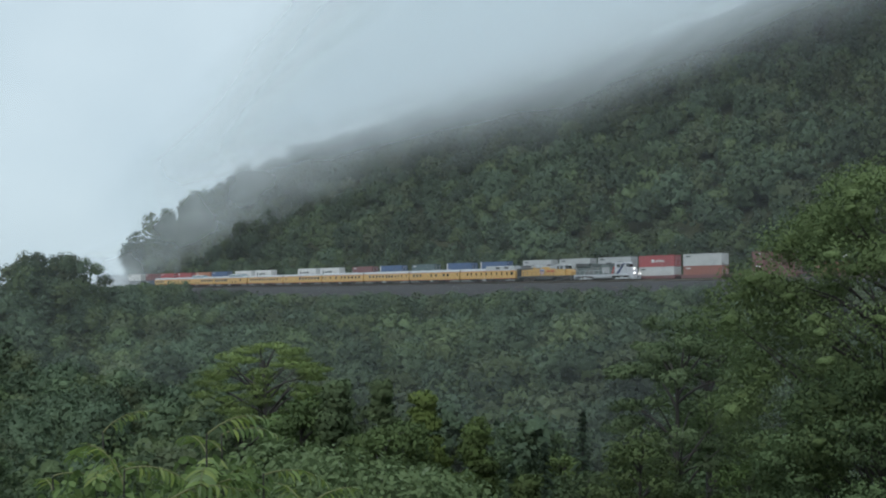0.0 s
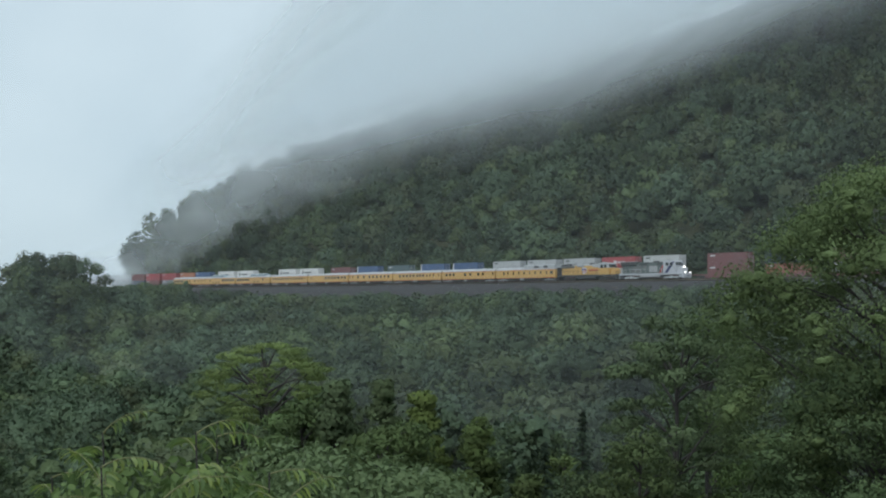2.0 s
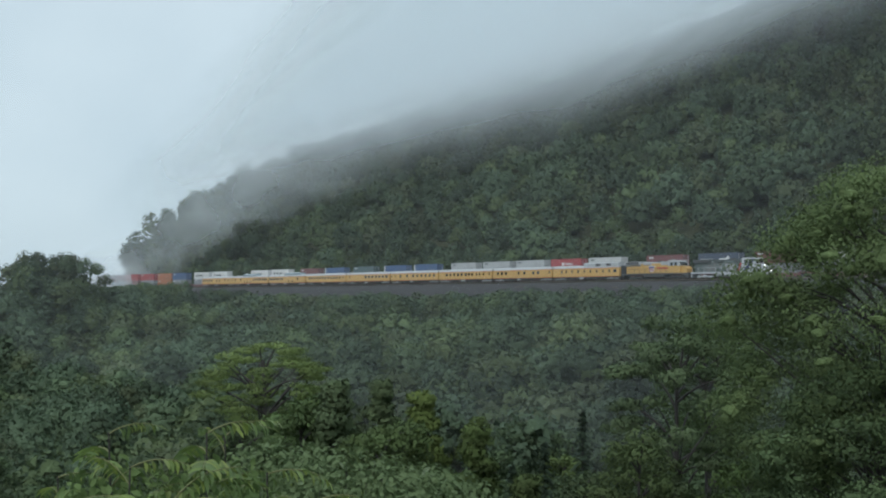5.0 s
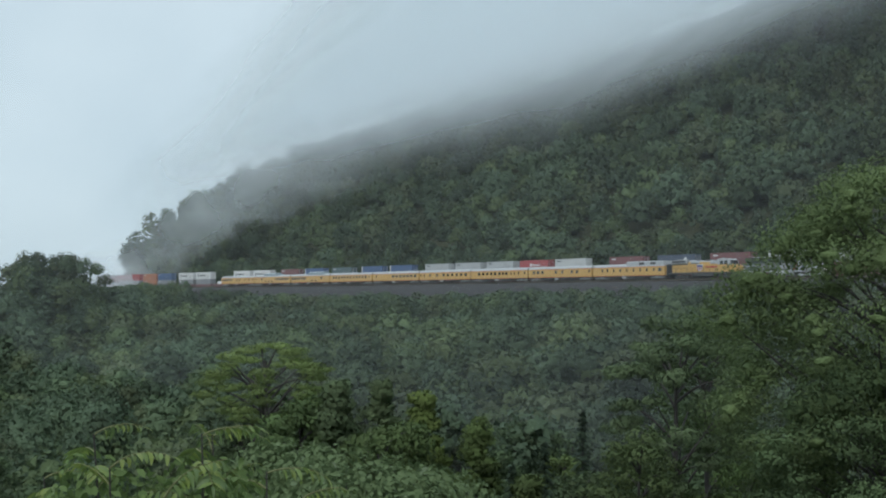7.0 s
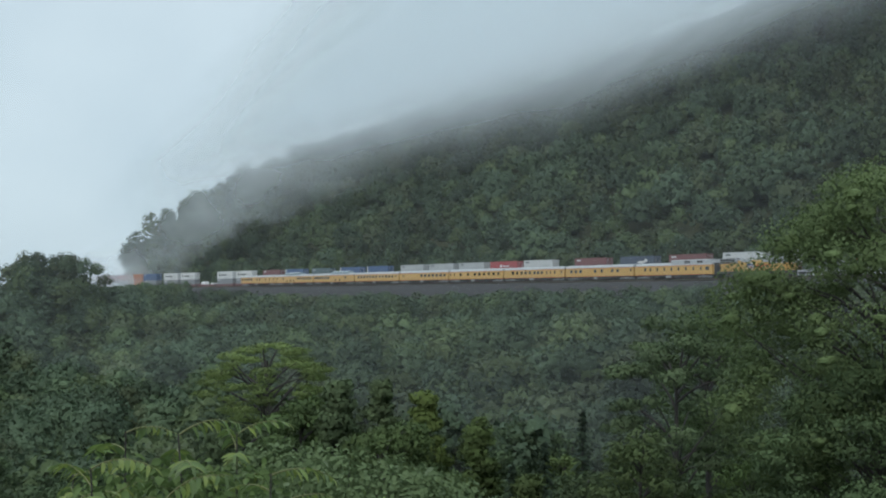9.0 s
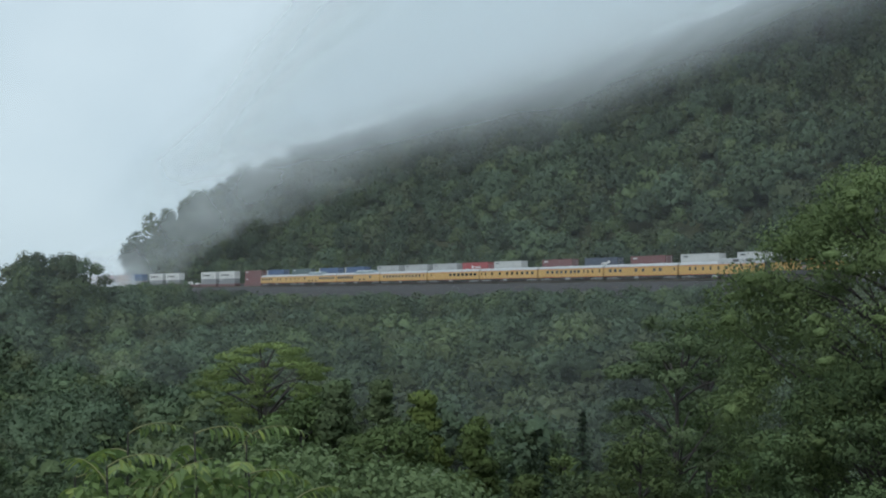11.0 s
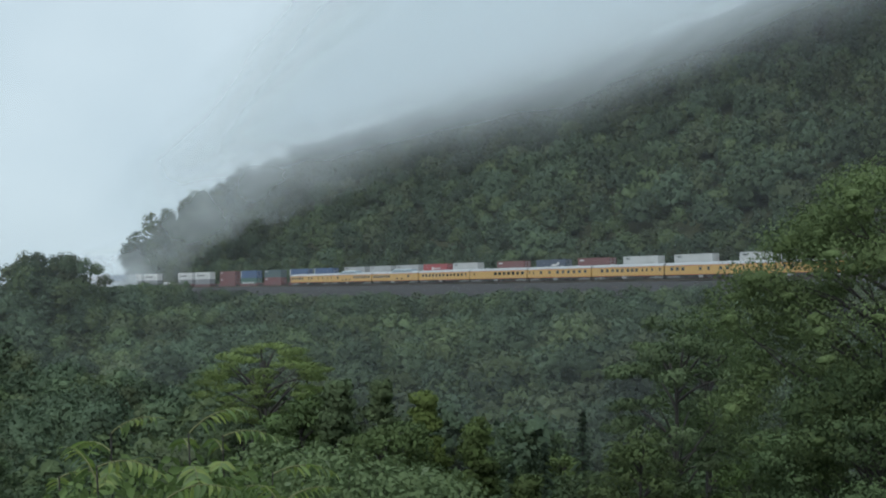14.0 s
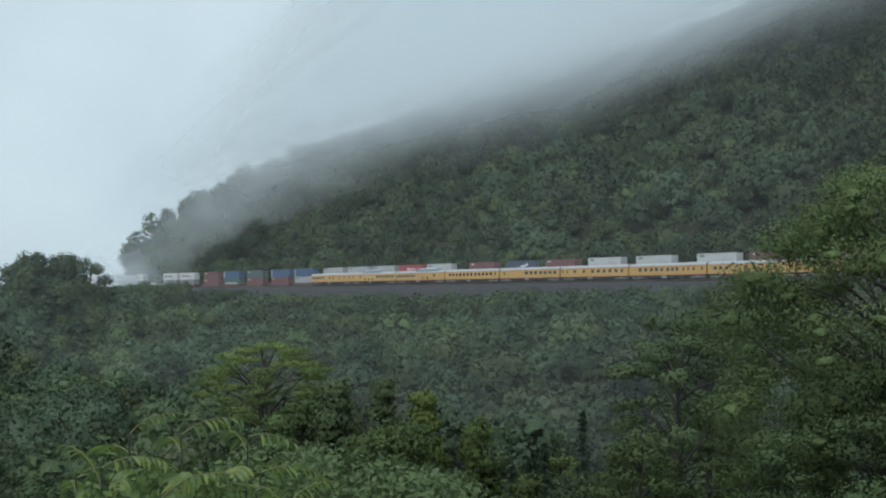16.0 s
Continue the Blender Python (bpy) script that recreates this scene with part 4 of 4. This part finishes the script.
def sprays(P, lobe, size, r, jitter=0.7):
    """Leaf blades at P on clumps that face lobe."""
    k = len(P)
    lobe = lobe / np.linalg.norm(lobe, axis=1)[:, None]
    N = lobe + r.normal(0, jitter, (k, 3)) + (0, 0, 0.25)
    N /= np.linalg.norm(N, axis=1)[:, None]
    A = np.cross(N, r.normal(size=(k, 3)))
    A /= np.linalg.norm(A, axis=1)[:, None]
    B = np.cross(N, A)
    w = (size * r.uniform(0.6, 1.4, k))[:, None]
    whole = P - P.mean(0)
    whole /= np.linalg.norm(whole, axis=1)[:, None] + 1e-6
    return leaf_triangles(P, lobe, N, A, B, w, 0.35 * whole)


def ovals(P, lobe, size, r, jitter=0.6):
    """Larger leaves, each bent along its midrib."""
    k = len(P)
    N = lobe + r.normal(0, jitter, (k, 3)) + (0, 0, 0.3)
    N /= np.linalg.norm(N, axis=1)[:, None]
    A = np.cross(N, r.normal(size=(k, 3)))
    A /= np.linalg.norm(A, axis=1)[:, None]
    B = np.cross(N, A)
    w = (size * r.uniform(0.6, 1.4, k))[:, None]
    V = np.stack([P - A * w, P - A * w * 0.3 - B * w * 0.55 + N * w * 0.2, P + A * w * 0.4 - B * w * 0.45 + N * w * 0.15, P + A * w, P + A * w * 0.4 + B * w * 0.45 + N * w * 0.15, P - A * w * 0.3 + B * w * 0.55 + N * w * 0.2], 1).reshape(-1, 3)
    ii = np.arange(6 * k).reshape(k, 6)
    return V, np.concatenate([ii[:, [0, 1, 2, 3]], ii[:, [0, 3, 4, 5]]])


def tree(x, y, top, radius, depth, label, seed, colour, clusters=40, leaves=9000, leaf=0.12, clump=0.3, core=0.62, flat=0.6, limbs=99, spire=False):
    """A broadleaf tree in its own space with its foot at z = 0: trunk, limbs to each clump, leaf blades, inner leaf masses.
    depth: the height of the crown; clump: radius of a clump over the crown's radius."""
    r = np.random.default_rng(seed)
    foot = float(ground(x, y)) - 0.1
    H = top - foot
    ob = thing("tree", label, "tree", pose(x, y, foot), group="trees on the near slope")
    cz, half = H - depth / 2, depth / 2
    trunk_top = H - depth * (0.12 if spire else 0.22)
    bend = r.normal(0, 0.25, 2)
    tp = [(bend[0] * t * t, bend[1] * t * t, trunk_top * t) for t in np.linspace(0, 1, 8)]
    girth = 0.01 * H + 0.03
    tv, tf = tube(tp, [girth * (1.15 - 0.85 * t) for t in np.linspace(0, 1, 8)], 8)
    part("trunk", mesh_of("trunk", tv, tf, BARK), BARK, ob)
    C = []
    for i in range(clusters):
        u = 1 - 2 * (i + 0.5) / clusters
        u = u * 0.95 + r.normal(0, 0.06)
        a = i * 2.39996 + r.normal(0, 0.25)
        out = math.sqrt(max(0.05, 1 - min(1, abs(u)) ** 2)) if not spire else max(0.08, 0.5 - 0.5 * u)
        rho = out * r.uniform(0.6, 1.0) * (1 - clump * 0.7)
        C.append((radius * rho * math.cos(a), radius * rho * math.sin(a), cz + half * u * (1 - clump * 0.5), radius * clump * r.uniform(0.75, 1.3)))
    C = np.array(C)
    for j, (a, b, c, rc) in enumerate(C):
        if (j % 2 and clusters > 30) or j > limbs:
            continue
        start_z = min(trunk_top * 0.97, max(H * 0.2, c - (0.25 + 0.9 * r.random()) * math.hypot(a, b) - 0.06 * depth * r.random()))
        t0 = start_z / trunk_top
        p0 = np.array((bend[0] * t0 * t0, bend[1] * t0 * t0, start_z))
        p1 = np.array((a, b, c))
        sag = np.array((0, 0, 0.12 * radius)) + r.normal(0, 0.08 * radius, 3)
        ts = np.linspace(0, 1, 6)
        pts = [p0 * (1 - t) + p1 * t + sag * (4 * t * (1 - t)) * 0.5 for t in ts]
        g = girth * (0.42 if clusters <= 40 else 0.34)
        lv, lf = tube(pts, [g * (1 - 0.85 * t) for t in ts], 5)
        part("limb", mesh_of("limb", lv, lf, BARK), BARK, ob)
    share = C[:, 3] ** 2
    share = np.maximum(8, (leaves * share / share.sum()).astype(int))
    P, N = [], []
    for (a, b, c, rc), k in zip(C, share):
        n = r.normal(size=(k, 3))
        n /= np.linalg.norm(n, axis=1)[:, None]
        rad = rc * (r.uniform(0.35, 1.0, k) ** 0.5) * (1 + 0.22 * np.sin(4 * n[:, 0] + a * 3) * np.cos(4 * n[:, 1] + b * 3))
        P.append(np.array((a, b, c)) + n * rad[:, None] * (1, 1, flat))
        N.append(n)
    V, F, S = sprays(np.concatenate(P), np.concatenate(N), leaf, r)
    tint = np.repeat(np.clip(np.array(colour) * (1 + r.normal(0, 0.17, (clusters, 1))), 0.01, 1), share * 3, 0)
    part("crown", mesh_of("crown", V, F, LEAF, tint, S), LEAF, ob)
    if core:
        iv, fc = BALL
        cv, cf = [], []
        for j, (a, b, c, rc) in enumerate(C):
            cv.append(iv * r.uniform(0.65, 1.1, (len(iv), 1)) * rc * core * (1, 1, flat) + (a, b, c))
            cf.append(fc + len(iv) * j)
        cv = np.concatenate(cv)
        part("inner_foliage", mesh_of("inner_foliage", cv, np.concatenate(cf), CORE, np.repeat([colour], len(cv), 0)), CORE, ob)
    return ob


SWAYERS = []
# the tall maple beside the viewpoint, and its lower neighbours
big = tree(15.9, 40, 24.8, 7.9, 14.0, "tall dense green maple with leafy drooping sprays", 51, (0.125, 0.175, 0.074), 330, 180000, 0.055, 0.14, 0.3, flat=0.55, limbs=150)
SWAYERS.append((big, 0.25, 0.3))
SWAYERS.append((tree(13.4, 37, 18.3, 4.6, 9.5, "bright green maple below a taller one", 52, (0.1, 0.15, 0.07), 170, 85000, 0.052, 0.17, 0.3, flat=0.55, limbs=100), 0.3, 1.9))
SWAYERS.append((tree(11.4, 60, 19.4, 4.4, 15.0, "open silvery-leaved tree with bare dark branches showing", 53, (0.11, 0.155, 0.08), 90, 30000, 0.085, 0.17, 0.0, flat=0.45), 0.2, 0.9))
SWAYERS.append((tree(-11.4, 80, 17.1, 5.0, 5.4, "yellow-green flat-topped tree with dark spreading limbs", 54, (0.185, 0.25, 0.09), 62, 20000, 0.075, 0.17, 0.0, flat=0.28), 0.25, 2.6))
for i, (x, y, top, rad, dep, col, sp) in enumerate([
        (-3.9, 45, 17.2, 1.7, 5.0, (0.085, 0.12, 0.06), True), (-5.2, 46, 16.3, 2.0, 4.5, (0.075, 0.115, 0.045), False), (-1.9, 43, 15.9, 2.3, 5.0, (0.075, 0.11, 0.042), False),
        (-0.7, 47, 16.6, 1.5, 5.0, (0.11, 0.15, 0.045), True), (-7.6, 47, 15.6, 2.2, 5.0, (0.07, 0.1, 0.05), False), (1.4, 50, 15.4, 1.8, 6.0, (0.09, 0.13, 0.045), True),
        (-4.0, 36, 15.2, 2.0, 5.0, (0.07, 0.105, 0.04), False), (-2.6, 52, 16.9, 1.5, 5.5, (0.09, 0.125, 0.06), True), (3.2, 47, 13.4, 1.9, 5.0, (0.085, 0.12, 0.045), True),
        (8.2, 52, 14.4, 2.6, 7.0, (0.085, 0.12, 0.05), False), (6.4, 56, 12.4, 2.4, 7.0, (0.07, 0.1, 0.05), False), (12.0, 48, 14.2, 2.8, 7.0, (0.085, 0.13, 0.045), False),
        (14.4, 66, 19.9, 3.6, 9.0, (0.08, 0.12, 0.05), False), (9.6, 40, 11.9, 2.4, 6.0, (0.08, 0.12, 0.045), False), (-9.6, 52, 12.4, 2.2, 6.0, (0.07, 0.1, 0.045), False)]):
    t = tree(x, y, top, rad, dep, "young tree with pointed leafy shoots" if sp else "rounded dark green bushy tree", 60 + i, tuple(1.1 * c for c in col), 40, 9500, 0.085, 0.3, 0.2, flat=0.5, spire=sp)
    SWAYERS.append((t, 0.25, i * 1.1))


def conifer(x, y, top, radius, seed):
    """A dark spruce: layered drooping boughs round a straight trunk."""
    r = np.random.default_rng(seed)
    foot = float(ground(x, y)) - 0.1
    H = top - foot
    ob = thing("spruce", "dark green spruce with layered drooping boughs", "tree", pose(x, y, foot), group="spruces in the valley")
    tv, tf = tube([(0, 0, H * t) for t in np.linspace(0, 1, 6)], [0.2 * (1.05 - t) for t in np.linspace(0, 1, 6)], 7)
    part("trunk", mesh_of("trunk", tv, tf, BARK), BARK, ob)
    P, N = [], []
    for i in range(150):
        z = H * (0.12 + 0.88 * i / 150)
        a, ln = i * 2.4 + r.normal(0, 0.2), radius * (1 - (z / H)) ** 0.8 * r.uniform(0.75, 1.15) + 0.15
        for t in np.linspace(0.1, 1, 26):
            side = r.normal(0, 0.16 * ln * (1.15 - t), 2)
            P.append((math.cos(a) * ln * t + side[0], math.sin(a) * ln * t + side[1], z - 0.35 * ln * t * t + r.normal(0, 0.06)))
            N.append((math.cos(a) * 0.3, math.sin(a) * 0.3, 1.0))
    V, F, S = sprays(np.array(P), np.array(N), 0.16, r, 0.35)
    part("bough", mesh_of("bough", V, F, LEAF, np.repeat([(0.055, 0.085, 0.055)], len(V), 0), S), LEAF, ob, "dark needle foliage")
    return ob


for i, (x, y, top, rad) in enumerate([(9.7, 85, 12.2, 2.6), (7.3, 88, 9.6, 2.5), (5.2, 92, 7.5, 2.6), (12.6, 90, 9.2, 2.5), (1.6, 84, 7.4, 2.3)]):
    conifer(x, y, top, rad, 90 + i)

# the belt of trees down the slope, between the viewpoint and the valley
r = np.random.default_rng(21)
# nearer crowns: the blue painted in for haze is cut back
BELT = [tree(0, 90, float(ground(0, 90)) + 13.0 + i, rr, 8.0 + i * 0.6, "broadleaf tree on the valley slope", 110 + i, GREENS[i] * (0.85, 0.85, 0.68), 44, 3100, 0.175, 0.27, 0.45, limbs=9)
        for i, rr in enumerate((3.6, 4.2, 3.2, 4.6, 3.9))]
for i, b in enumerate(BELT):
    b.matrix_basis = pose(-34 + i * 15, 104 + 3 * i, float(ground(-34 + i * 15, 104 + 3 * i)) - 0.3)
for y in np.arange(72, 152, 7.0):
    for x in np.arange(-70, 71, 7.0):
        xx, yy = x + r.uniform(-2.5, 2.5), y + r.uniform(-2.4, 2.4)
        if not in_view(xx, yy, 0.03) or (yy < 104 and xx < -4) or (yy < 80 and -2 < xx < 18):
            continue
        copy_thing(BELT[r.integers(5)], pose(xx, yy, float(ground(xx, yy)) - r.uniform(0.3, 2.5), 0, 0, r.uniform(0, 360)))


# ---- sumac and shrubs in front of the viewpoint ----
def blade(name, length, width, fold, droop, material, tint):
    """One leaf: pointed, folded along its midrib, bending down to its tip; x runs along it from the stalk."""
    rows, faces = [], []
    for i, t in enumerate(np.linspace(0, 1, 6)):
        w = width * math.sin(math.pi * min(1, t * 0.92 + 0.06)) ** 0.8 * (1 - 0.25 * t)
        z = -droop * length * t * t
        rows += [(length * t, -w / 2, z + fold * w), (length * t, 0, z), (length * t, w / 2, z + fold * w)]
        if i:
            a = 3 * (i - 1)
            faces += [(a, a + 3, a + 4, a + 1), (a + 1, a + 4, a + 5, a + 2)]
    me = mesh_of(name, np.array(rows), np.array(faces), material, np.repeat([tint], len(rows), 0))
    for p in me.polygons:
        p.use_smooth = True
    return me


FRESH = shader("fresh_leaf", (0.1, 0.2, 0.05), 0.38, vary=0.25, scale=3, per_object=0.45, tint=True, translucent=0.4, spec=0.45)
STALK = shader("green_stalk", (0.16, 0.17, 0.07), 0.6, vary=0.3, scale=4)
LEAFLETS = [blade("leaflet", 0.105, 0.034, 0.2, dr, FRESH, col) for dr, col in ((0.15, (0.175, 0.25, 0.072)), (0.3, (0.235, 0.3, 0.08)), (0.55, (0.14, 0.21, 0.078)))]
OVALS = [blade("leaf", 0.085, 0.06, 0.12, dr, FRESH, col) for dr, col in ((0.15, (0.17, 0.235, 0.105)), (0.35, (0.36, 0.43, 0.27)), (0.6, (0.27, 0.36, 0.12)), (0.2, (0.14, 0.195, 0.09)))]
FRONDS, PLANTS = [], []


def frond(parent, base, turn, rise, length, r, pairs=9):
    """A feathered leaf: an arching rib with paired leaflets, in its plant's space."""
    ob = None
    pts = []
    for t in np.linspace(0, 1, 9):
        a = rise - 1.05 * t * r.uniform(0.9, 1.1)
        step = length / 8
        last = pts[-1] if pts else np.zeros(3) - (step * math.cos(rise), 0, step * math.sin(rise))
        pts.append(last + (step * math.cos(a), 0, step * math.sin(a)))
    v, f = tube(pts, np.linspace(0.006, 0.002, 9), 4)
    ob = part("frond", mesh_of("frond", v, f, STALK), STALK, parent)
    m = Matrix.Translation(base) @ Matrix.Rotation(turn, 4, "Z")
    ob.matrix_basis = m
    P = np.array(pts)
    for i in range(pairs + 1):
        t = 0.22 + 0.78 * i / pairs
        at = P[min(8, int(t * 8))] * (1 - (t * 8) % 1) + P[min(8, int(t * 8) + 1)] * ((t * 8) % 1) if t < 1 else P[8]
        size = (0.75 + 0.5 * math.sin(math.pi * min(1, t * 0.85 + 0.1))) * (length / 0.5) ** 0.5
        for side in ((-1, 1) if i < pairs else (0,)):
            lf = part("leaflet", LEAFLETS[r.integers(3)], FRESH, ob)
            q = Euler((side * r.uniform(0.1, 0.7), r.uniform(0.1, 0.5), side * r.uniform(0.9, 1.25)))
            lf.matrix_basis = Matrix.LocRotScale(Vector(at), q, Vector((size,) * 3) * r.uniform(0.85, 1.1))
    FRONDS.append((ob, Vector(base), turn, r.uniform(0, 6.3)))
    return ob


def sumac(x, y, top, fronds, seed, long=0.5):
    """A young sumac: thin stem with a spray of feathered leaves at the top."""
    r = np.random.default_rng(seed)
    foot = float(ground(x, y)) - 0.05
    H = top - foot
    ob = thing("sumac", "fresh green sumac with long feathered leaves stirring in wind", "shrub", pose(x, y, foot), group="sumacs before the viewpoint")
    v, f = tube([(0.03 * math.sin(3 * t), 0.02 * t, H * t) for t in np.linspace(0, 1, 7)], np.linspace(0.016, 0.006, 7), 6)
    part("stem", mesh_of("stem", v, f, BARK), BARK, ob)
    for i in range(fronds):
        up = 1.0 - 0.04 * i
        frond(ob, (0.03 * math.sin(3 * up), 0.02 * up, H * up - 0.01), i * 2.4 + r.uniform(-0.4, 0.4), r.uniform(0.25, 1.1) - 0.03 * i, long * r.uniform(0.8, 1.15), r)
    n = r.normal(size=(240, 3))
    n /= np.linalg.norm(n, axis=1)[:, None]
    P = n * (0.42 * r.uniform(0.3, 1.0, 240) ** 0.5)[:, None] * (1, 1, 0.7) + (0, 0, H - 0.42)
    V, F = ovals(P, n, 0.036, r)
    tagged(part("foliage", mesh_of("foliage", V, F, LEAF, np.repeat([(0.13, 0.195, 0.07)], len(V), 0)), LEAF, ob), kind="stuff")
    PLANTS.append((ob, 2.4, r.uniform(0, 6.3)))
    return ob


for i, (px, dist, top, n, ln) in enumerate([(-0.268, 8.2, 19.1, 16, 0.42), (-0.2, 7.6, 19.16, 17, 0.44), (-0.275, 7.4, 18.98, 12, 0.4), (-0.31, 8.6, 18.75, 10, 0.42), (-0.232, 7.2, 18.82, 10, 0.45), (-0.15, 8.0, 18.86, 10, 0.45),
        (-0.175, 9.4, 18.95, 9, 0.4), (-0.285, 7.0, 18.72, 10, 0.42), (-0.122, 7.2, 18.8, 8, 0.38), (-0.25, 6.6, 18.78, 10, 0.42), (-0.21, 6.5, 18.76, 10, 0.42),
        (-0.17, 6.7, 18.76, 10, 0.42), (-0.3, 7.6, 18.72, 9, 0.42), (-0.142, 6.6, 18.7, 8, 0.4)]):
    sumac(px * dist, dist, top, n, 200 + i, ln)


def shrub(x, y, top, radius, seed, leaves=130, small=1500, sapling=False):
    """A leafy shrub: branching stems, single oval leaves outside, and a denser joined mass of leaves behind them."""
    r = np.random.default_rng(seed)
    foot = float(ground(x, y)) - 0.05
    H = top - foot
    ob = thing("shrub", "yellow-green sapling tip with oval leaves" if sapling else "leafy green shrub with oval leaves paling underneath", "shrub", pose(x, y, foot), group="shrubs before the viewpoint")
    tips = []
    for i in range(3 if sapling else 9):
        a, out = i * 2.4 + r.uniform(-0.3, 0.3), radius * r.uniform(0.2, 1.0)
        end = np.array((out * math.cos(a), out * math.sin(a), H * r.uniform(0.82, 1.0) * (1 - 0.12 * (out / radius) ** 2)))
        pts = [np.array((end[0] * t ** 1.4, end[1] * t ** 1.4, end[2] * t)) for t in np.linspace(0, 1, 6)]
        v, f = tube(pts, np.linspace(0.012, 0.003, 6), 5)
        part("stem", mesh_of("stem", v, f, BARK), BARK, ob)
        tips.append(pts)
    for i in range(leaves):
        pts = tips[r.integers(len(tips))]
        t = r.uniform(0.55, 1.0) * 5
        k = min(4, int(t))
        at = pts[k] * (1 - t + k) + pts[k + 1] * (t - k) + r.normal(0, 0.08 if sapling else 0.16, 3) * (1, 1, 0.7)
        lf = part("leaf", OVALS[2 if sapling else r.integers(4)], FRESH, ob)
        lf.matrix_basis = Matrix.LocRotScale(Vector(at), Euler((r.uniform(-0.5, 0.5), r.uniform(-0.3, 0.8), r.uniform(0, 6.3))), Vector((1, 1, 1)) * r.uniform(0.55, 1.2))
    if small:
        n = r.normal(size=(small, 3))
        n /= np.linalg.norm(n, axis=1)[:, None]
        P = n * (radius * r.uniform(0.4, 1.0, small) ** 0.5)[:, None] * (1, 1, 0.55) + (0, 0, H - radius * 0.62)
        V, F = ovals(P, n, 0.026, r)
        tagged(part("foliage", mesh_of("foliage", V, F, LEAF, np.repeat([(0.135, 0.19, 0.09)], len(V), 0)), LEAF, ob), kind="stuff")
    PLANTS.append((ob, 1.1, r.uniform(0, 6.3)))
    return ob


for i, (px, dist, top, rad) in enumerate([(-0.085, 10.0, 18.85, 0.75), (-0.045, 9.6, 18.78, 0.7), (-0.115, 9.2, 18.62, 0.6), (-0.012, 10.4, 18.62, 0.6), (-0.068, 8.6, 18.6, 0.55), (-0.03, 8.8, 18.52, 0.5), (-0.135, 10.8, 18.8, 0.6)]):
    shrub(px * dist, dist, top, rad, 300 + i)
shrub(0.345 * 9, 9.0, 18.72, 0.16, 320, 40, 0, True)

# ---- odds and ends on the embankment ----
for i, (s, o, h, ln) in enumerate([(80, -5.2, -2.1, 6.0), (86, -4.6, -1.7, 5.0), (66, -5.6, -2.3, 4.0), (42, -4.4, -1.5, 7.0), (12, -5.0, -1.95, 5.0)]):
    x, y, a = on_track(s, o)
    ob = thing("spare_rail", "rusty length of spare rail lying on the ballast slope", "rail", pose(x, y, RAIL_Z + h, 0, 4 - 2 * i, -math.degrees(a) + 3 * i), group="spare rails on the slope")
    part("web", prism([(-0.07, 0), (0.07, 0), (0.02, 0.04), (0.03, 0.17), (-0.03, 0.17), (-0.02, 0.04)], -ln / 2, ln / 2), STEEL, ob)


def motions():
    """All that moves: the two trains and the drifting mist."""
    times = [float(t) for t in range(17)]
    for ob, s in TRAIN:
        walk(ob, [(t, on_rails(s + train_at(t), 1.5)) for t in times])
    for ob, s, lift in FREIGHT:
        walk(ob, [(t, on_rails(s + freight_at(t), 5.8, lift)) for t in times])
    for i, (ob, s, offset, z) in enumerate(WISPS):
        rows = []
        for t in times[::2]:
            x, y, a = on_track(s + 0.55 * t, offset)
            rows.append((t, pose(x, y, z + 0.12 * t + 0.4 * math.sin(0.3 * t + i), 0, 0, -math.degrees(a) + 25)))
        walk(ob, rows)
    half_seconds = [0.5 * k for k in range(33)]
    for ob, much, phase in SWAYERS:
        x, y, z = ob.matrix_basis.translation
        walk(ob, [(t, pose(x, y, z, much * math.sin(1.7 * t + phase), much * (0.6 * math.sin(2.3 * t + 2 * phase) + 0.4 * math.sin(0.9 * t)), 0)) for t in half_seconds])
    for ob, much, phase in PLANTS:
        x, y, z = ob.matrix_basis.translation
        walk(ob, [(t, pose(x, y, z, 0.5 * much * math.sin(2.1 * t + phase), much * (0.7 * math.sin(2.6 * t + phase) + 0.5 * math.sin(1.1 * t + 2 * phase)), 0)) for t in half_seconds])
    for ob, base, turn, phase in FRONDS:
        rows = []
        for t in half_seconds:
            tip = 0.16 * math.sin(3.1 * t + phase) + 0.1 * math.sin(1.3 * t + 2 * phase)
            rows.append((t, Matrix.Translation(base) @ Matrix.Rotation(turn + 0.14 * math.sin(2.4 * t + 1.7 * phase), 4, "Z") @ Matrix.Rotation(tip, 4, "Y")))
        walk(ob, rows)


motions()
